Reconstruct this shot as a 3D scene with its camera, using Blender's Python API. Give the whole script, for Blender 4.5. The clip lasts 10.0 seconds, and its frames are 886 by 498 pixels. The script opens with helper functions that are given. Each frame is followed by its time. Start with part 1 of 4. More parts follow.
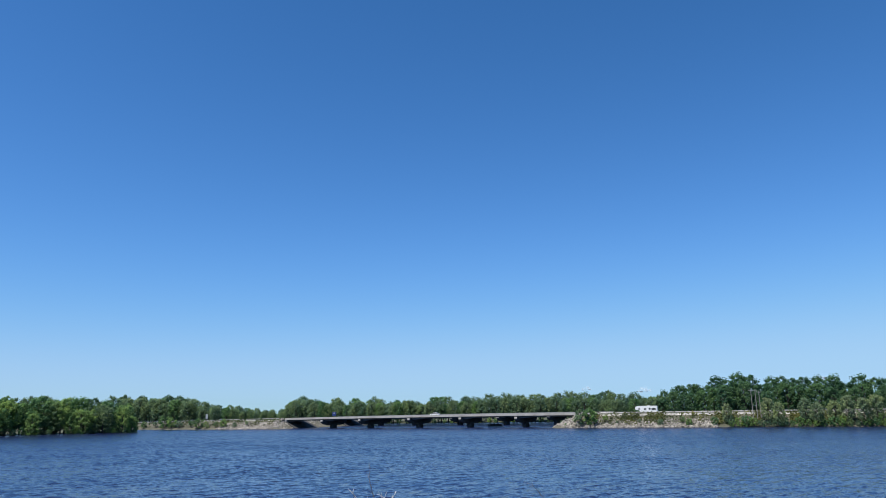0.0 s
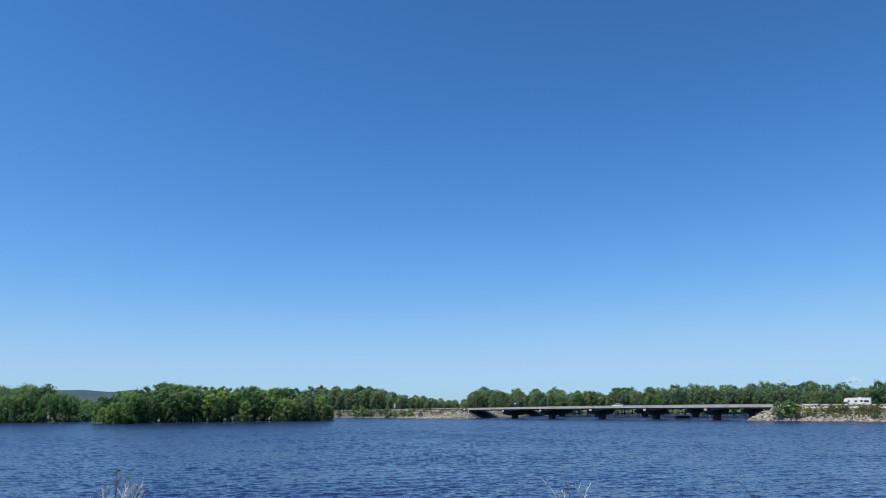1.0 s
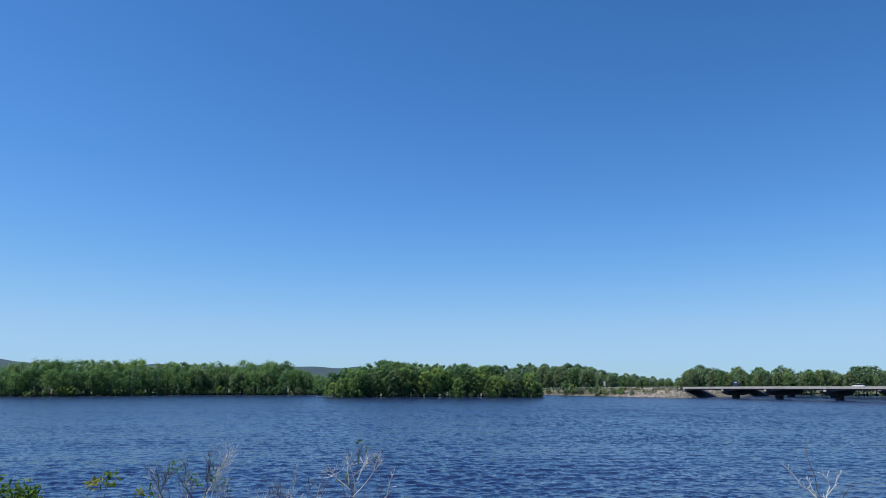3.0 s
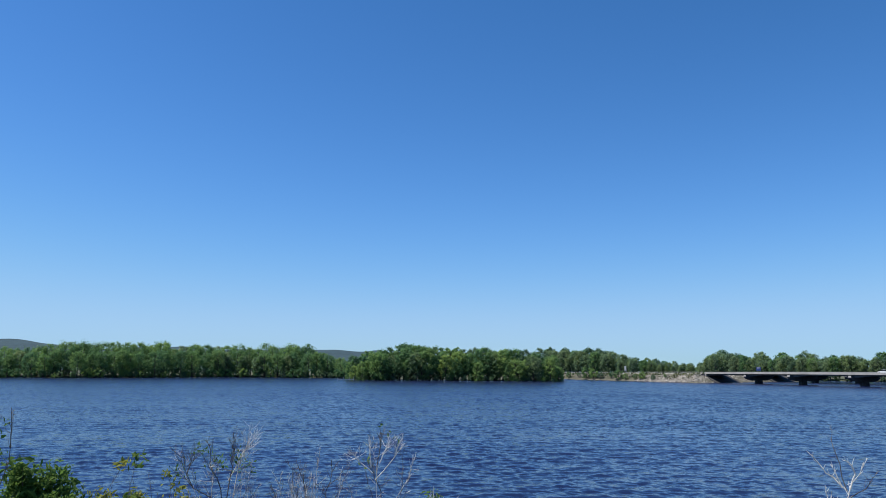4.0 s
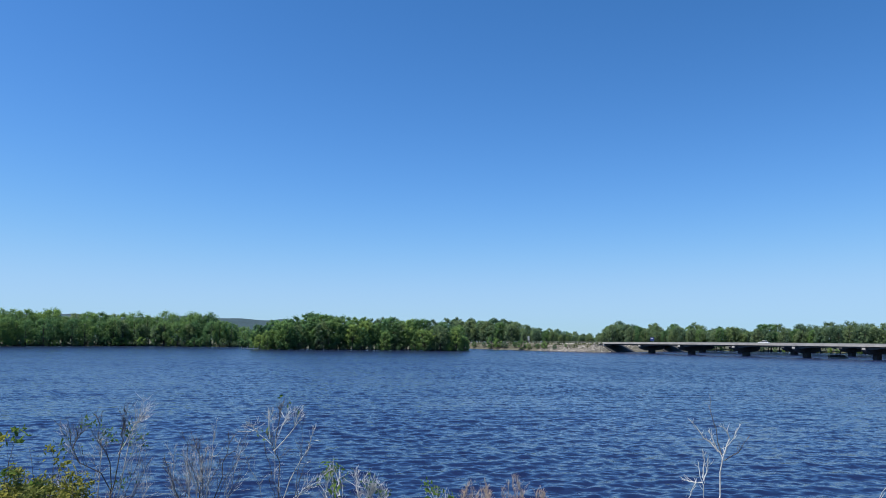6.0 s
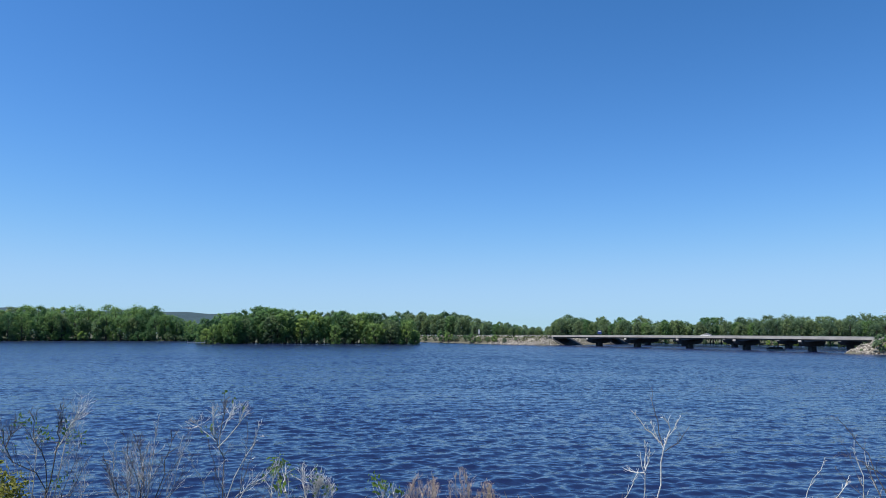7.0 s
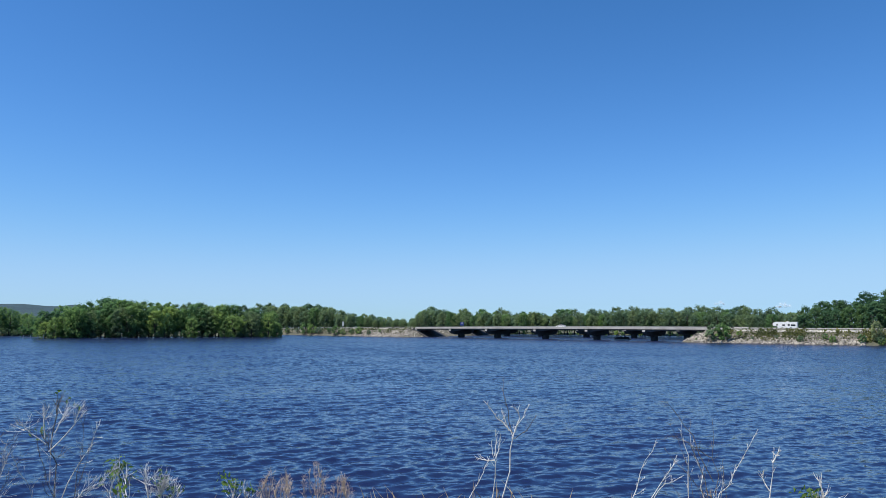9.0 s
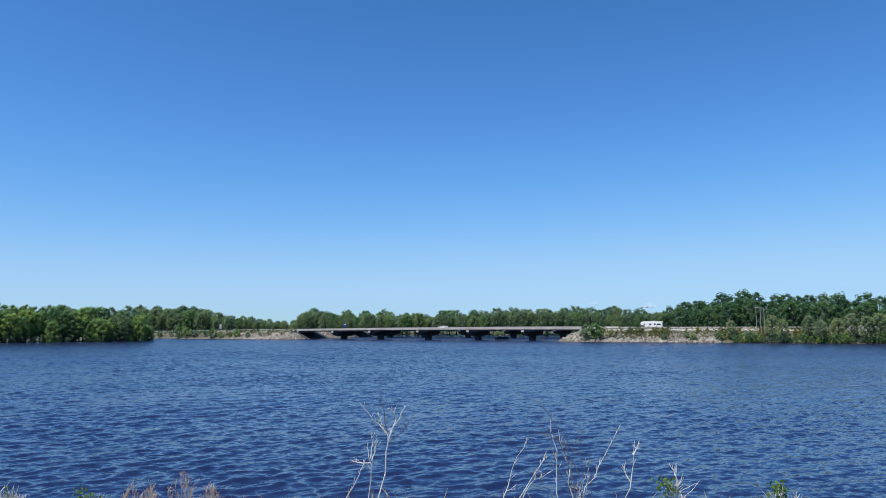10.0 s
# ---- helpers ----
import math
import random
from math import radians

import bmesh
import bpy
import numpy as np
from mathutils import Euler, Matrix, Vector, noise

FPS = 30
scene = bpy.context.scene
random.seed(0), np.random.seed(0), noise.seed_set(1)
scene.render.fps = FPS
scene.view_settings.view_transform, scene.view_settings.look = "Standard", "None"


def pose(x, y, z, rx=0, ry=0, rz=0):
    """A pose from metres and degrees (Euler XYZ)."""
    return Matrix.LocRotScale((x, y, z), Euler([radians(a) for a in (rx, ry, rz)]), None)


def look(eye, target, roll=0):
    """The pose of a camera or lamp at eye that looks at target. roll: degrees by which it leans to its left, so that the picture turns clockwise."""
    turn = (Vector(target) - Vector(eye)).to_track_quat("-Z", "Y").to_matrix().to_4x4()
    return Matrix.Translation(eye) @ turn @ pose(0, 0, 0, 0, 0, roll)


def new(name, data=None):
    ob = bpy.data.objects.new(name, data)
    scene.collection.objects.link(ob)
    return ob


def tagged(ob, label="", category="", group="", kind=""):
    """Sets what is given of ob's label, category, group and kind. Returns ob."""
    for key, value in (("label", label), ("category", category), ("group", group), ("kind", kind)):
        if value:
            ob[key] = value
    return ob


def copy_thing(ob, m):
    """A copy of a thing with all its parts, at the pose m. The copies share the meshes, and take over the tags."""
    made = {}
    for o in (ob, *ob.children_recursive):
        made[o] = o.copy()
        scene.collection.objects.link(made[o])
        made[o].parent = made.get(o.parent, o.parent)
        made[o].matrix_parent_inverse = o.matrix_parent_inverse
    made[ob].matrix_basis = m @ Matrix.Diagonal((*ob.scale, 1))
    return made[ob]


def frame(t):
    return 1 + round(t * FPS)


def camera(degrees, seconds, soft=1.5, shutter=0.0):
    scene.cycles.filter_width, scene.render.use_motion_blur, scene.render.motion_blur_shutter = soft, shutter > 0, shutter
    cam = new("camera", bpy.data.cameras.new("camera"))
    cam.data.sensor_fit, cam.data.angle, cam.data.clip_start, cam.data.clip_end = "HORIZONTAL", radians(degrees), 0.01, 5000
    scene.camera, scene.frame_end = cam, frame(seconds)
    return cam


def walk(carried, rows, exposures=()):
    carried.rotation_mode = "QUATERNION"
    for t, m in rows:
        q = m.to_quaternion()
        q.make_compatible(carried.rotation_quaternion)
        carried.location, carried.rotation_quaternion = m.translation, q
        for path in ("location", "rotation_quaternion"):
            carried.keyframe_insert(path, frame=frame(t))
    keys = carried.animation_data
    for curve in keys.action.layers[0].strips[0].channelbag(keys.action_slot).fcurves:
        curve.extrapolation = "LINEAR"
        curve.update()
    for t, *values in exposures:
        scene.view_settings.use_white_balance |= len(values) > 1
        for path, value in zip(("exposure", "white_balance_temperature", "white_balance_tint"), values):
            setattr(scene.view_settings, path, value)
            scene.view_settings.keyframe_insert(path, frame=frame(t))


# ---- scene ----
# ---------------------------------------------------------------- camera
cam = camera(63.2, 10.0, soft=0.8)
EYE_Z = 8.25
# seconds, heading clockwise from +y, tilt up, lean to the left (degrees)
TURNS = [
    (0.0, 18.807, 12.653, -0.905), (0.5, 11.158, 12.385, -0.779), (1.0, 4.769, 12.102, -0.539), (1.5, -0.392, 11.772, -0.316),
    (2.0, -4.459, 11.417, -0.176), (2.5, -8.321, 10.966, -0.015), (3.0, -11.528, 10.444, 0.023), (3.2, -12.499, 10.169, 0.06),
    (4.3, -13.166, 8.665, 0.277), (4.5, -12.652, 8.237, 0.349), (5.0, -10.48, 7.649, 0.485), (5.5, -8.074, 7.207, 0.559),
    (7.0, -1.988, 6.377, 0.451), (7.5, 0.0, 6.185, 0.404), (8.0, 2.15, 6.034, 0.331), (8.5, 4.941, 5.909, 0.212),
    (9.0, 8.727, 5.807, 0.194), (9.5, 13.388, 5.817, 0.064), (10.0, 17.981, 5.908, -0.226)]
ARM = 0.45  # the camera swings round the body that holds it


def heading(az):
    return Vector((math.sin(radians(az)), math.cos(radians(az)), 0))


def stand(t, az, tilt, lean):
    rise = float(np.interp(t, [0.0, 3.0, 6.0, 10.0], [-0.05, -0.045, -0.01, 0.02]))
    eye = heading(az) * ARM - Vector((0, ARM, 0)) + Vector((0.006, 0.004, EYE_Z + rise))
    way = heading(az) * math.cos(radians(tilt)) + Vector((0, 0, math.sin(radians(tilt))))
    return look(eye, eye + way * 100, lean)


walk(cam, [(t, stand(t, az, tilt, lean)) for t, az, tilt, lean in TURNS], exposures=[(0.0, 0.36), (1.0, 0.36), (3.0, 0.32), (4.5, 0.37), (7.0, 0.42), (10.0, 0.43)])

# ---------------------------------------------------------------- light
SUN_AZ, SUN_EL = -110.0, 63.0
world = bpy.data.worlds.new("world")
scene.world = world
world.use_nodes = True
wn = world.node_tree.nodes
sky = wn.new("ShaderNodeTexSky")
sky.sky_type = "NISHITA"
sky.sun_disc = False
sky.sun_elevation, sky.sun_rotation = radians(SUN_EL), radians(SUN_AZ)
sky.altitude, sky.air_density, sky.dust_density, sky.ozone_density = 200, 1.0, 0.1, 2.2
wn["Background"].inputs["Strength"].default_value = 0.075
tint = wn.new("ShaderNodeMix")  # the deep blue of very clear air
tint.data_type, tint.blend_type = "RGBA", "MULTIPLY"
tint.inputs[0].default_value, tint.inputs[7].default_value = 1.0, (0.404, 0.838, 1.084, 1)
split, joined = wn.new("ShaderNodeSeparateColor"), wn.new("ShaderNodeCombineColor")
world.node_tree.links.new(sky.outputs["Color"], split.inputs["Color"])
for channel, power in (("Red", 1.47), ("Green", 1.18), ("Blue", 1.22)):
    deep = wn.new("ShaderNodeMath")
    deep.operation = "POWER"
    deep.inputs[1].default_value = power
    world.node_tree.links.new(split.outputs[channel], deep.inputs[0])
    world.node_tree.links.new(deep.outputs["Value"], joined.inputs[channel])
world.node_tree.links.new(joined.outputs["Color"], tint.inputs[6])
# thick air near the horizon takes light away as well as adding it: each colour nears a limit
seen, clear = wn.new("ShaderNodeSeparateColor"), wn.new("ShaderNodeCombineColor")
world.node_tree.links.new(tint.outputs[2], seen.inputs["Color"])
for channel, limit, knee in (("Red", 4.15, 4.0), ("Green", 7.0, 4.0), ("Blue", 9.5, 8.0)):
    steps = [("DIVIDE", limit), ("POWER", knee), ("ADD", 1.0), ("POWER", 1.0 / knee)]
    last = seen.outputs[channel]
    for operation, value in steps:
        node = wn.new("ShaderNodeMath")
        node.operation = operation
        node.inputs[1].default_value = value
        world.node_tree.links.new(last, node.inputs[0])
        last = node.outputs["Value"]
    node = wn.new("ShaderNodeMath")
    node.operation = "DIVIDE"
    world.node_tree.links.new(seen.outputs[channel], node.inputs[0])
    world.node_tree.links.new(last, node.inputs[1])
    world.node_tree.links.new(node.outputs["Value"], clear.inputs[channel])
world.node_tree.links.new(clear.outputs["Color"], wn["Background"].inputs["Color"])
sun = new("sun", bpy.data.lights.new("sun", "SUN"))
sun.data.energy, sun.data.angle, sun.data.color = 5.0, radians(0.53), (1.0, 0.95, 0.87)
sun.matrix_world = look(heading(SUN_AZ) * math.cos(radians(SUN_EL)) * 100 + Vector((0, 0, 100 * math.sin(radians(SUN_EL)))), (0, 0, 0))


# ---------------------------------------------------------------- materials
def shader(name):
    mat = bpy.data.materials.new(name)
    mat.use_nodes = True
    return mat, mat.node_tree.nodes, mat.node_tree.links, mat.node_tree.nodes["Principled BSDF"]


def ramp_of(nodes, stops):
    node = nodes.new("ShaderNodeValToRGB")
    while len(node.color_ramp.elements) < len(stops):
        node.color_ramp.elements.new(0.5)
    for el, (p, c) in zip(node.color_ramp.elements, stops):
        el.position, el.color = p, (*c, 1)
    return node


def noise_of(nodes, links, scale, detail=4.0, coords="Object", stretch=None, turn=0.0):
    tex = nodes.new("ShaderNodeTexCoord")
    node = nodes.new("ShaderNodeTexNoise")
    node.inputs["Scale"].default_value, node.inputs["Detail"].default_value = scale, detail
    if stretch:
        mapping = nodes.new("ShaderNodeMapping")
        mapping.inputs["Scale"].default_value = stretch
        mapping.inputs["Rotation"].default_value = (0, 0, radians(turn))
        links.new(tex.outputs[coords], mapping.inputs["Vector"])
        links.new(mapping.outputs["Vector"], node.inputs["Vector"])
    else:
        links.new(tex.outputs[coords], node.inputs["Vector"])
    return node


def mixed(nodes, links, a, b, fac, mode="MIX"):
    node = nodes.new("ShaderNodeMix")
    node.data_type, node.blend_type = "RGBA", mode
    for socket, value in ((node.inputs[6], a), (node.inputs[7], b), (node.inputs[0], fac)):
        if isinstance(value, (int, float)):
            socket.default_value = value
        elif isinstance(value, tuple):
            socket.default_value = (*value, 1)
        else:
            links.new(value, socket)
    return node.outputs[2]


def bumped(nodes, links, bsdf, height, strength, distance):
    node = nodes.new("ShaderNodeBump")
    node.inputs["Strength"].default_value, node.inputs["Distance"].default_value = strength, distance
    links.new(height, node.inputs["Height"])
    links.new(node.outputs["Normal"], bsdf.inputs["Normal"])


def surface(name, dark, light, grain, blotch, rough=0.8, metal=0.0, bump=0.4, depth=0.02, per_piece=False):
    """A weathered surface: large blotches between two colours, fine grain, relief."""
    mat, nodes, links, bsdf = shader(name)
    big, small = noise_of(nodes, links, blotch, 3), noise_of(nodes, links, grain, 6)
    ramp = ramp_of(nodes, [(0.3, dark), (0.7, light)])
    links.new(big.outputs["Fac"], ramp.inputs["Fac"])
    grey = ramp_of(nodes, [(0.3, (0.72, 0.72, 0.72)), (0.7, (1.15, 1.15, 1.15))])
    links.new(small.outputs["Fac"], grey.inputs["Fac"])
    colour = mixed(nodes, links, ramp.outputs["Color"], grey.outputs["Color"], 1.0, "MULTIPLY")
    if per_piece:
        geo = nodes.new("ShaderNodeNewGeometry")
        tone = ramp_of(nodes, [(0.0, (0.55, 0.53, 0.5)), (1.0, (1.25, 1.22, 1.2))])
        links.new(geo.outputs["Random Per Island"], tone.inputs["Fac"])
        colour = mixed(nodes, links, colour, tone.outputs["Color"], 1.0, "MULTIPLY")
    links.new(colour, bsdf.inputs["Base Color"])
    bsdf.inputs["Roughness"].default_value, bsdf.inputs["Metallic"].default_value = rough, metal
    bumped(nodes, links, bsdf, small.outputs["Fac"], bump, depth)
    return mat


def foliage(name, dark, mid, light, through_light=0.58):
    """Leaves: tone by leaf clump and by tree, some light let through."""
    mat, nodes, links, bsdf = shader(name)
    geo, info = nodes.new("ShaderNodeNewGeometry"), nodes.new("ShaderNodeObjectInfo")
    dark, light = (tuple(m + 0.7 * (c - m) for c, m in zip(shade, mid)) for shade in (dark, light))
    leaf = ramp_of(nodes, [(0.0, dark), (0.55, mid), (1.0, light)])
    links.new(geo.outputs["Random Per Island"], leaf.inputs["Fac"])
    tree = ramp_of(nodes, [(0.0, (0.72, 0.82, 0.85)), (0.4, (0.92, 0.98, 0.92)), (0.75, (1.05, 1.02, 0.9)), (1.0, (1.12, 1.13, 0.88))])
    links.new(info.outputs["Random"], tree.inputs["Fac"])
    patch = noise_of(nodes, links, 0.22, 2)
    tone = ramp_of(nodes, [(0.35, (0.7, 0.75, 0.75)), (0.65, (1.25, 1.2, 1.0))])
    links.new(patch.outputs["Fac"], tone.inputs["Fac"])
    colour = mixed(nodes, links, leaf.outputs["Color"], tree.outputs["Color"], 1.0, "MULTIPLY")
    colour = mixed(nodes, links, colour, tone.outputs["Color"], 1.0, "MULTIPLY")
    # broad random patches put the crowns' shadow and sunlit tones into the colour
    crown_tone = noise_of(nodes, links, 0.075, 2)
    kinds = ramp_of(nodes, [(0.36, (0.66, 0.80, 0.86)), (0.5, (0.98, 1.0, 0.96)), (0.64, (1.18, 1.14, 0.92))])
    links.new(crown_tone.outputs["Fac"], kinds.inputs["Fac"])
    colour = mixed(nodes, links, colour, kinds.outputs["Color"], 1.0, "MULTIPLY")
    links.new(colour, bsdf.inputs["Base Color"])
    bsdf.inputs["Roughness"].default_value, bsdf.inputs["Specular IOR Level"].default_value = 0.7, 0.15
    glow = nodes.new("ShaderNodeBsdfTranslucent")
    links.new(colour, glow.inputs["Color"])
    mix = nodes.new("ShaderNodeMixShader")
    mix.inputs[0].default_value = through_light
    links.new(bsdf.outputs[0], mix.inputs[1])
    links.new(glow.outputs[0], mix.inputs[2])
    links.new(mix.outputs[0], nodes["Material Output"].inputs["Surface"])
    return mat


def plain(name, colour, rough=0.5, metal=0.0):
    return surface(name, tuple(c * 0.85 for c in colour), colour, 6.0, 0.8, rough, metal, 0.1, 0.005)


def water_material():
    """Dark river water; short wind waves that the mesh cannot hold tilt its normals."""
    mat, nodes, links, bsdf = shader("river_water")
    silt = noise_of(nodes, links, 0.02, 3, "Object")
    ramp = ramp_of(nodes, [(0.35, (0.0075, 0.0130, 0.045)), (0.65, (0.0105, 0.0175, 0.057))])
    links.new(silt.outputs["Fac"], ramp.inputs["Fac"])
    links.new(ramp.outputs["Color"], bsdf.inputs["Base Color"])
    bsdf.inputs["IOR"].default_value, bsdf.inputs["Roughness"].default_value = 1.333, 0.12
    gust = noise_of(nodes, links, 0.035, 5, "Object", (0.5, 1.4, 1.0), -25)
    force = nodes.new("ShaderNodeMapRange")
    force.inputs["From Min"].default_value, force.inputs["From Max"].default_value = 0.36, 0.64
    force.inputs["To Min"].default_value, force.inputs["To Max"].default_value = 0.75, 1.25
    links.new(gust.outputs["Fac"], force.inputs["Value"])
    # far out the mesh carries longer waves, and the finest ones only roughen the surface
    place, reach = nodes.new("ShaderNodeTexCoord"), nodes.new("ShaderNodeVectorMath")
    reach.operation = "LENGTH"
    links.new(place.outputs["Object"], reach.inputs[0])
    for near, far, low, high, target in ((50.0, 150.0, 1.0, 1.5, None), (40.0, 200.0, 0.08, 0.22, bsdf.inputs["Roughness"]), (60.0, 260.0, 0.5, 0.32, bsdf.inputs["Specular IOR Level"])):
        fade = nodes.new("ShaderNodeMapRange")
        for socket, value in (("From Min", near), ("From Max", far), ("To Min", low), ("To Max", high)):
            fade.inputs[socket].default_value = value
        links.new(reach.outputs["Value"], fade.inputs["Value"])
        if target:
            links.new(fade.outputs["Result"], target)
        else:
            ease = nodes.new("ShaderNodeMath")
            ease.operation = "MULTIPLY"
            links.new(fade.outputs["Result"], ease.inputs[0])
            links.new(force.outputs["Result"], ease.inputs[1])

    def vector(operation, one, two=None):
        node = nodes.new("ShaderNodeVectorMath")
        node.operation = operation
        for socket, value in zip(node.inputs, (one, two)):
            if isinstance(value, tuple):
                socket.default_value = value
            elif value is not None:
                links.new(value, socket)
        return node.outputs["Vector"]

    slopes = None
    for scale, detail, stretch, turn, gain in WAVE_FIELDS:
        field = noise_of(nodes, links, scale, detail, "Object", stretch, turn)
        tilt = vector("MULTIPLY", vector("SUBTRACT", field.outputs["Color"], (0.5, 0.5, 0.5)), (gain, gain, 0.0))
        slopes = tilt if slopes is None else vector("ADD", slopes, tilt)
    swing = nodes.new("ShaderNodeVectorMath")
    swing.operation = "SCALE"
    links.new(slopes, swing.inputs[0])
    links.new(ease.outputs["Value"], swing.inputs["Scale"])
    geo = nodes.new("ShaderNodeNewGeometry")
    links.new(vector("NORMALIZE", vector("ADD", geo.outputs["Normal"], swing.outputs["Vector"])), bsdf.inputs["Normal"])
    return mat


# scale, octaves, stretch along the crests, turn, steepness
WAVE_FIELDS = [(1.1, 2.0, (0.5, 1.1, 1.0), 24.0, 0.42), (3.6, 2.0, (0.55, 1.1, 1.0), 26.0, 0.44), (2.2, 2.0, (1.0, 1.0, 1.0), -40.0, 0.32)]
WATER = water_material()
EARTH = surface("bank_earth", (0.045, 0.055, 0.026), (0.10, 0.098, 0.055), 3.0, 0.05, 0.95, 0, 0.8, 0.1)
GRASSY = surface("embankment_grass", (0.062, 0.064, 0.042), (0.135, 0.124, 0.09), 1.5, 0.08, 0.95, 0, 0.8, 0.15)
ASPHALT = surface("asphalt", (0.045, 0.045, 0.047), (0.07, 0.07, 0.07), 12, 0.2, 0.9)
CONCRETE = surface("bridge_concrete", (0.30, 0.285, 0.265), (0.44, 0.42, 0.385), 4.0, 0.25, 0.85)
# girder colour darkened for the shade of the deck's overhang
CONCRETE_DARK = surface("shaded_girder", (0.055, 0.056, 0.060), (0.095, 0.096, 0.10), 4.0, 0.3, 0.7)
STONE = surface("riprap_stone", (0.175, 0.165, 0.142), (0.37, 0.348, 0.305), 3.0, 0.3, 0.9, 0, 0.8, 0.06, True)
GRAVEL = surface("shoulder_gravel", (0.27, 0.26, 0.23), (0.42, 0.40, 0.36), 2.0, 0.2, 0.95, 0, 0.6, 0.05)
# the shade under the deck is put into this concrete's dark colour
SHADED_CONCRETE = surface("shaded_concrete", (0.030, 0.030, 0.033), (0.066, 0.065, 0.066), 4.0, 0.4, 0.85)
BARK = surface("bark", (0.035, 0.03, 0.026), (0.085, 0.075, 0.062), 8.0, 0.8, 0.95, 0, 0.8, 0.03)
DEADWOOD = surface("bleached_dead_wood", (0.44, 0.42, 0.395), (0.70, 0.675, 0.64), 30.0, 6.0, 0.85, 0, 0.5, 0.003)
DARKWOOD = surface("dark_dead_wood", (0.06, 0.05, 0.045), (0.16, 0.13, 0.11), 30.0, 6.0, 0.85, 0, 0.5, 0.003)
RUST_TWIG = surface("dry_seed_heads", (0.36, 0.26, 0.19), (0.56, 0.44, 0.34), 40.0, 10.0, 0.9, 0, 0.4, 0.002)
GALVANISED = surface("galvanised_steel", (0.26, 0.26, 0.26), (0.38, 0.38, 0.37), 5.0, 0.5, 0.6, 0.5)
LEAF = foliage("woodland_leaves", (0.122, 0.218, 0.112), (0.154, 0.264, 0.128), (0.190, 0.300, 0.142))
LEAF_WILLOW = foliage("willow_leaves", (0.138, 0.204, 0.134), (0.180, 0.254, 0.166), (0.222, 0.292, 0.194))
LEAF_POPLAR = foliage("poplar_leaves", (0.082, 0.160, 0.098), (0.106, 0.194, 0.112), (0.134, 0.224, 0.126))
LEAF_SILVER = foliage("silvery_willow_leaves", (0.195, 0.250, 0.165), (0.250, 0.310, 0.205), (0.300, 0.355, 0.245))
# woodland leaves again, with sunlit brightness put into the colour
LEAF_BRIGHT = foliage("brightened_leaves", (0.180, 0.272, 0.115), (0.240, 0.345, 0.138), (0.300, 0.395, 0.155))
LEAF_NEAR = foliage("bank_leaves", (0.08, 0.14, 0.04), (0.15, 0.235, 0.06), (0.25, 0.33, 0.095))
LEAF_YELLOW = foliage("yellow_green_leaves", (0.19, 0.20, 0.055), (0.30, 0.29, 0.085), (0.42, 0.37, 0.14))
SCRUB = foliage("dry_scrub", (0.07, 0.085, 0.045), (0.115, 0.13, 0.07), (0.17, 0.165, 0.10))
STRAW = surface("dry_grass", (0.20, 0.15, 0.09), (0.36, 0.28, 0.17), 30, 3.0, 0.9)
# the blue of distant haze is put into the hills' base colour
WOODED = surface("hazy_wooded_hillside", (0.012, 0.035, 0.045), (0.025, 0.058, 0.068), 0.05, 0.006, 0.95, 0, 1.0, 8.0)
CLOUD, cloud_nodes, cloud_links, cloud_bsdf = shader("thin_cloud")
cloud_bsdf.inputs["Base Color"].default_value, cloud_bsdf.inputs["Roughness"].default_value = (0.85, 0.87, 0.9, 1), 1.0
wisp = ramp_of(cloud_nodes, [(0.35, (0.03, 0.03, 0.03)), (0.7, (0.15, 0.15, 0.15))])
cloud_links.new(noise_of(cloud_nodes, cloud_links, 0.06, 4).outputs["Fac"], wisp.inputs["Fac"])
cloud_links.new(wisp.outputs["Color"], cloud_bsdf.inputs["Alpha"])
WHITE = plain("white_gelcoat", (0.80, 0.80, 0.78), 0.3)
BLUE = plain("blue_sign_paint", (0.012, 0.03, 0.14), 0.45)
GREY_PAINT = plain("grey_sign_back", (0.40, 0.42, 0.43), 0.45, 0.4)
BLACK = plain("black_rubber", (0.02, 0.02, 0.02), 0.8)
DARK_GLASS = plain("dark_glazing", (0.02, 0.025, 0.03), 0.08)
TIMBER = surface("silvered_timber", (0.19, 0.185, 0.175), (0.31, 0.30, 0.285), 6.0, 0.8, 0.9)
DECK_WOOD = surface("grey_dock_boards", (0.3, 0.3, 0.29), (0.5, 0.5, 0.48), 6.0, 0.8, 0.9)
RED = plain("tail_lamp_red", (0.4, 0.02, 0.02), 0.3)


# ---------------------------------------------------------------- builders
def part(name, bm, material, parent=None, label=""):
    mesh = bpy.data.meshes.new(name)
    bm.normal_update()
    bm.to_mesh(mesh)
    bm.free()
    mesh.materials.append(material)
    ob = new(name, mesh)
    if parent:
        ob.parent = parent
    return tagged(ob, label)


def raw(name, verts, faces, material, parent=None, label=""):
    mesh = bpy.data.meshes.new(name)
    mesh.from_pydata(verts, [], faces)
    mesh.materials.append(material)
    ob = new(name, mesh)
    if parent:
        ob.parent = parent
    return tagged(ob, label)


def thing(name, m, label, category, group="", kind=""):
    ob = new(name)
    ob.matrix_world = m
    return tagged(ob, label, category, group, kind)


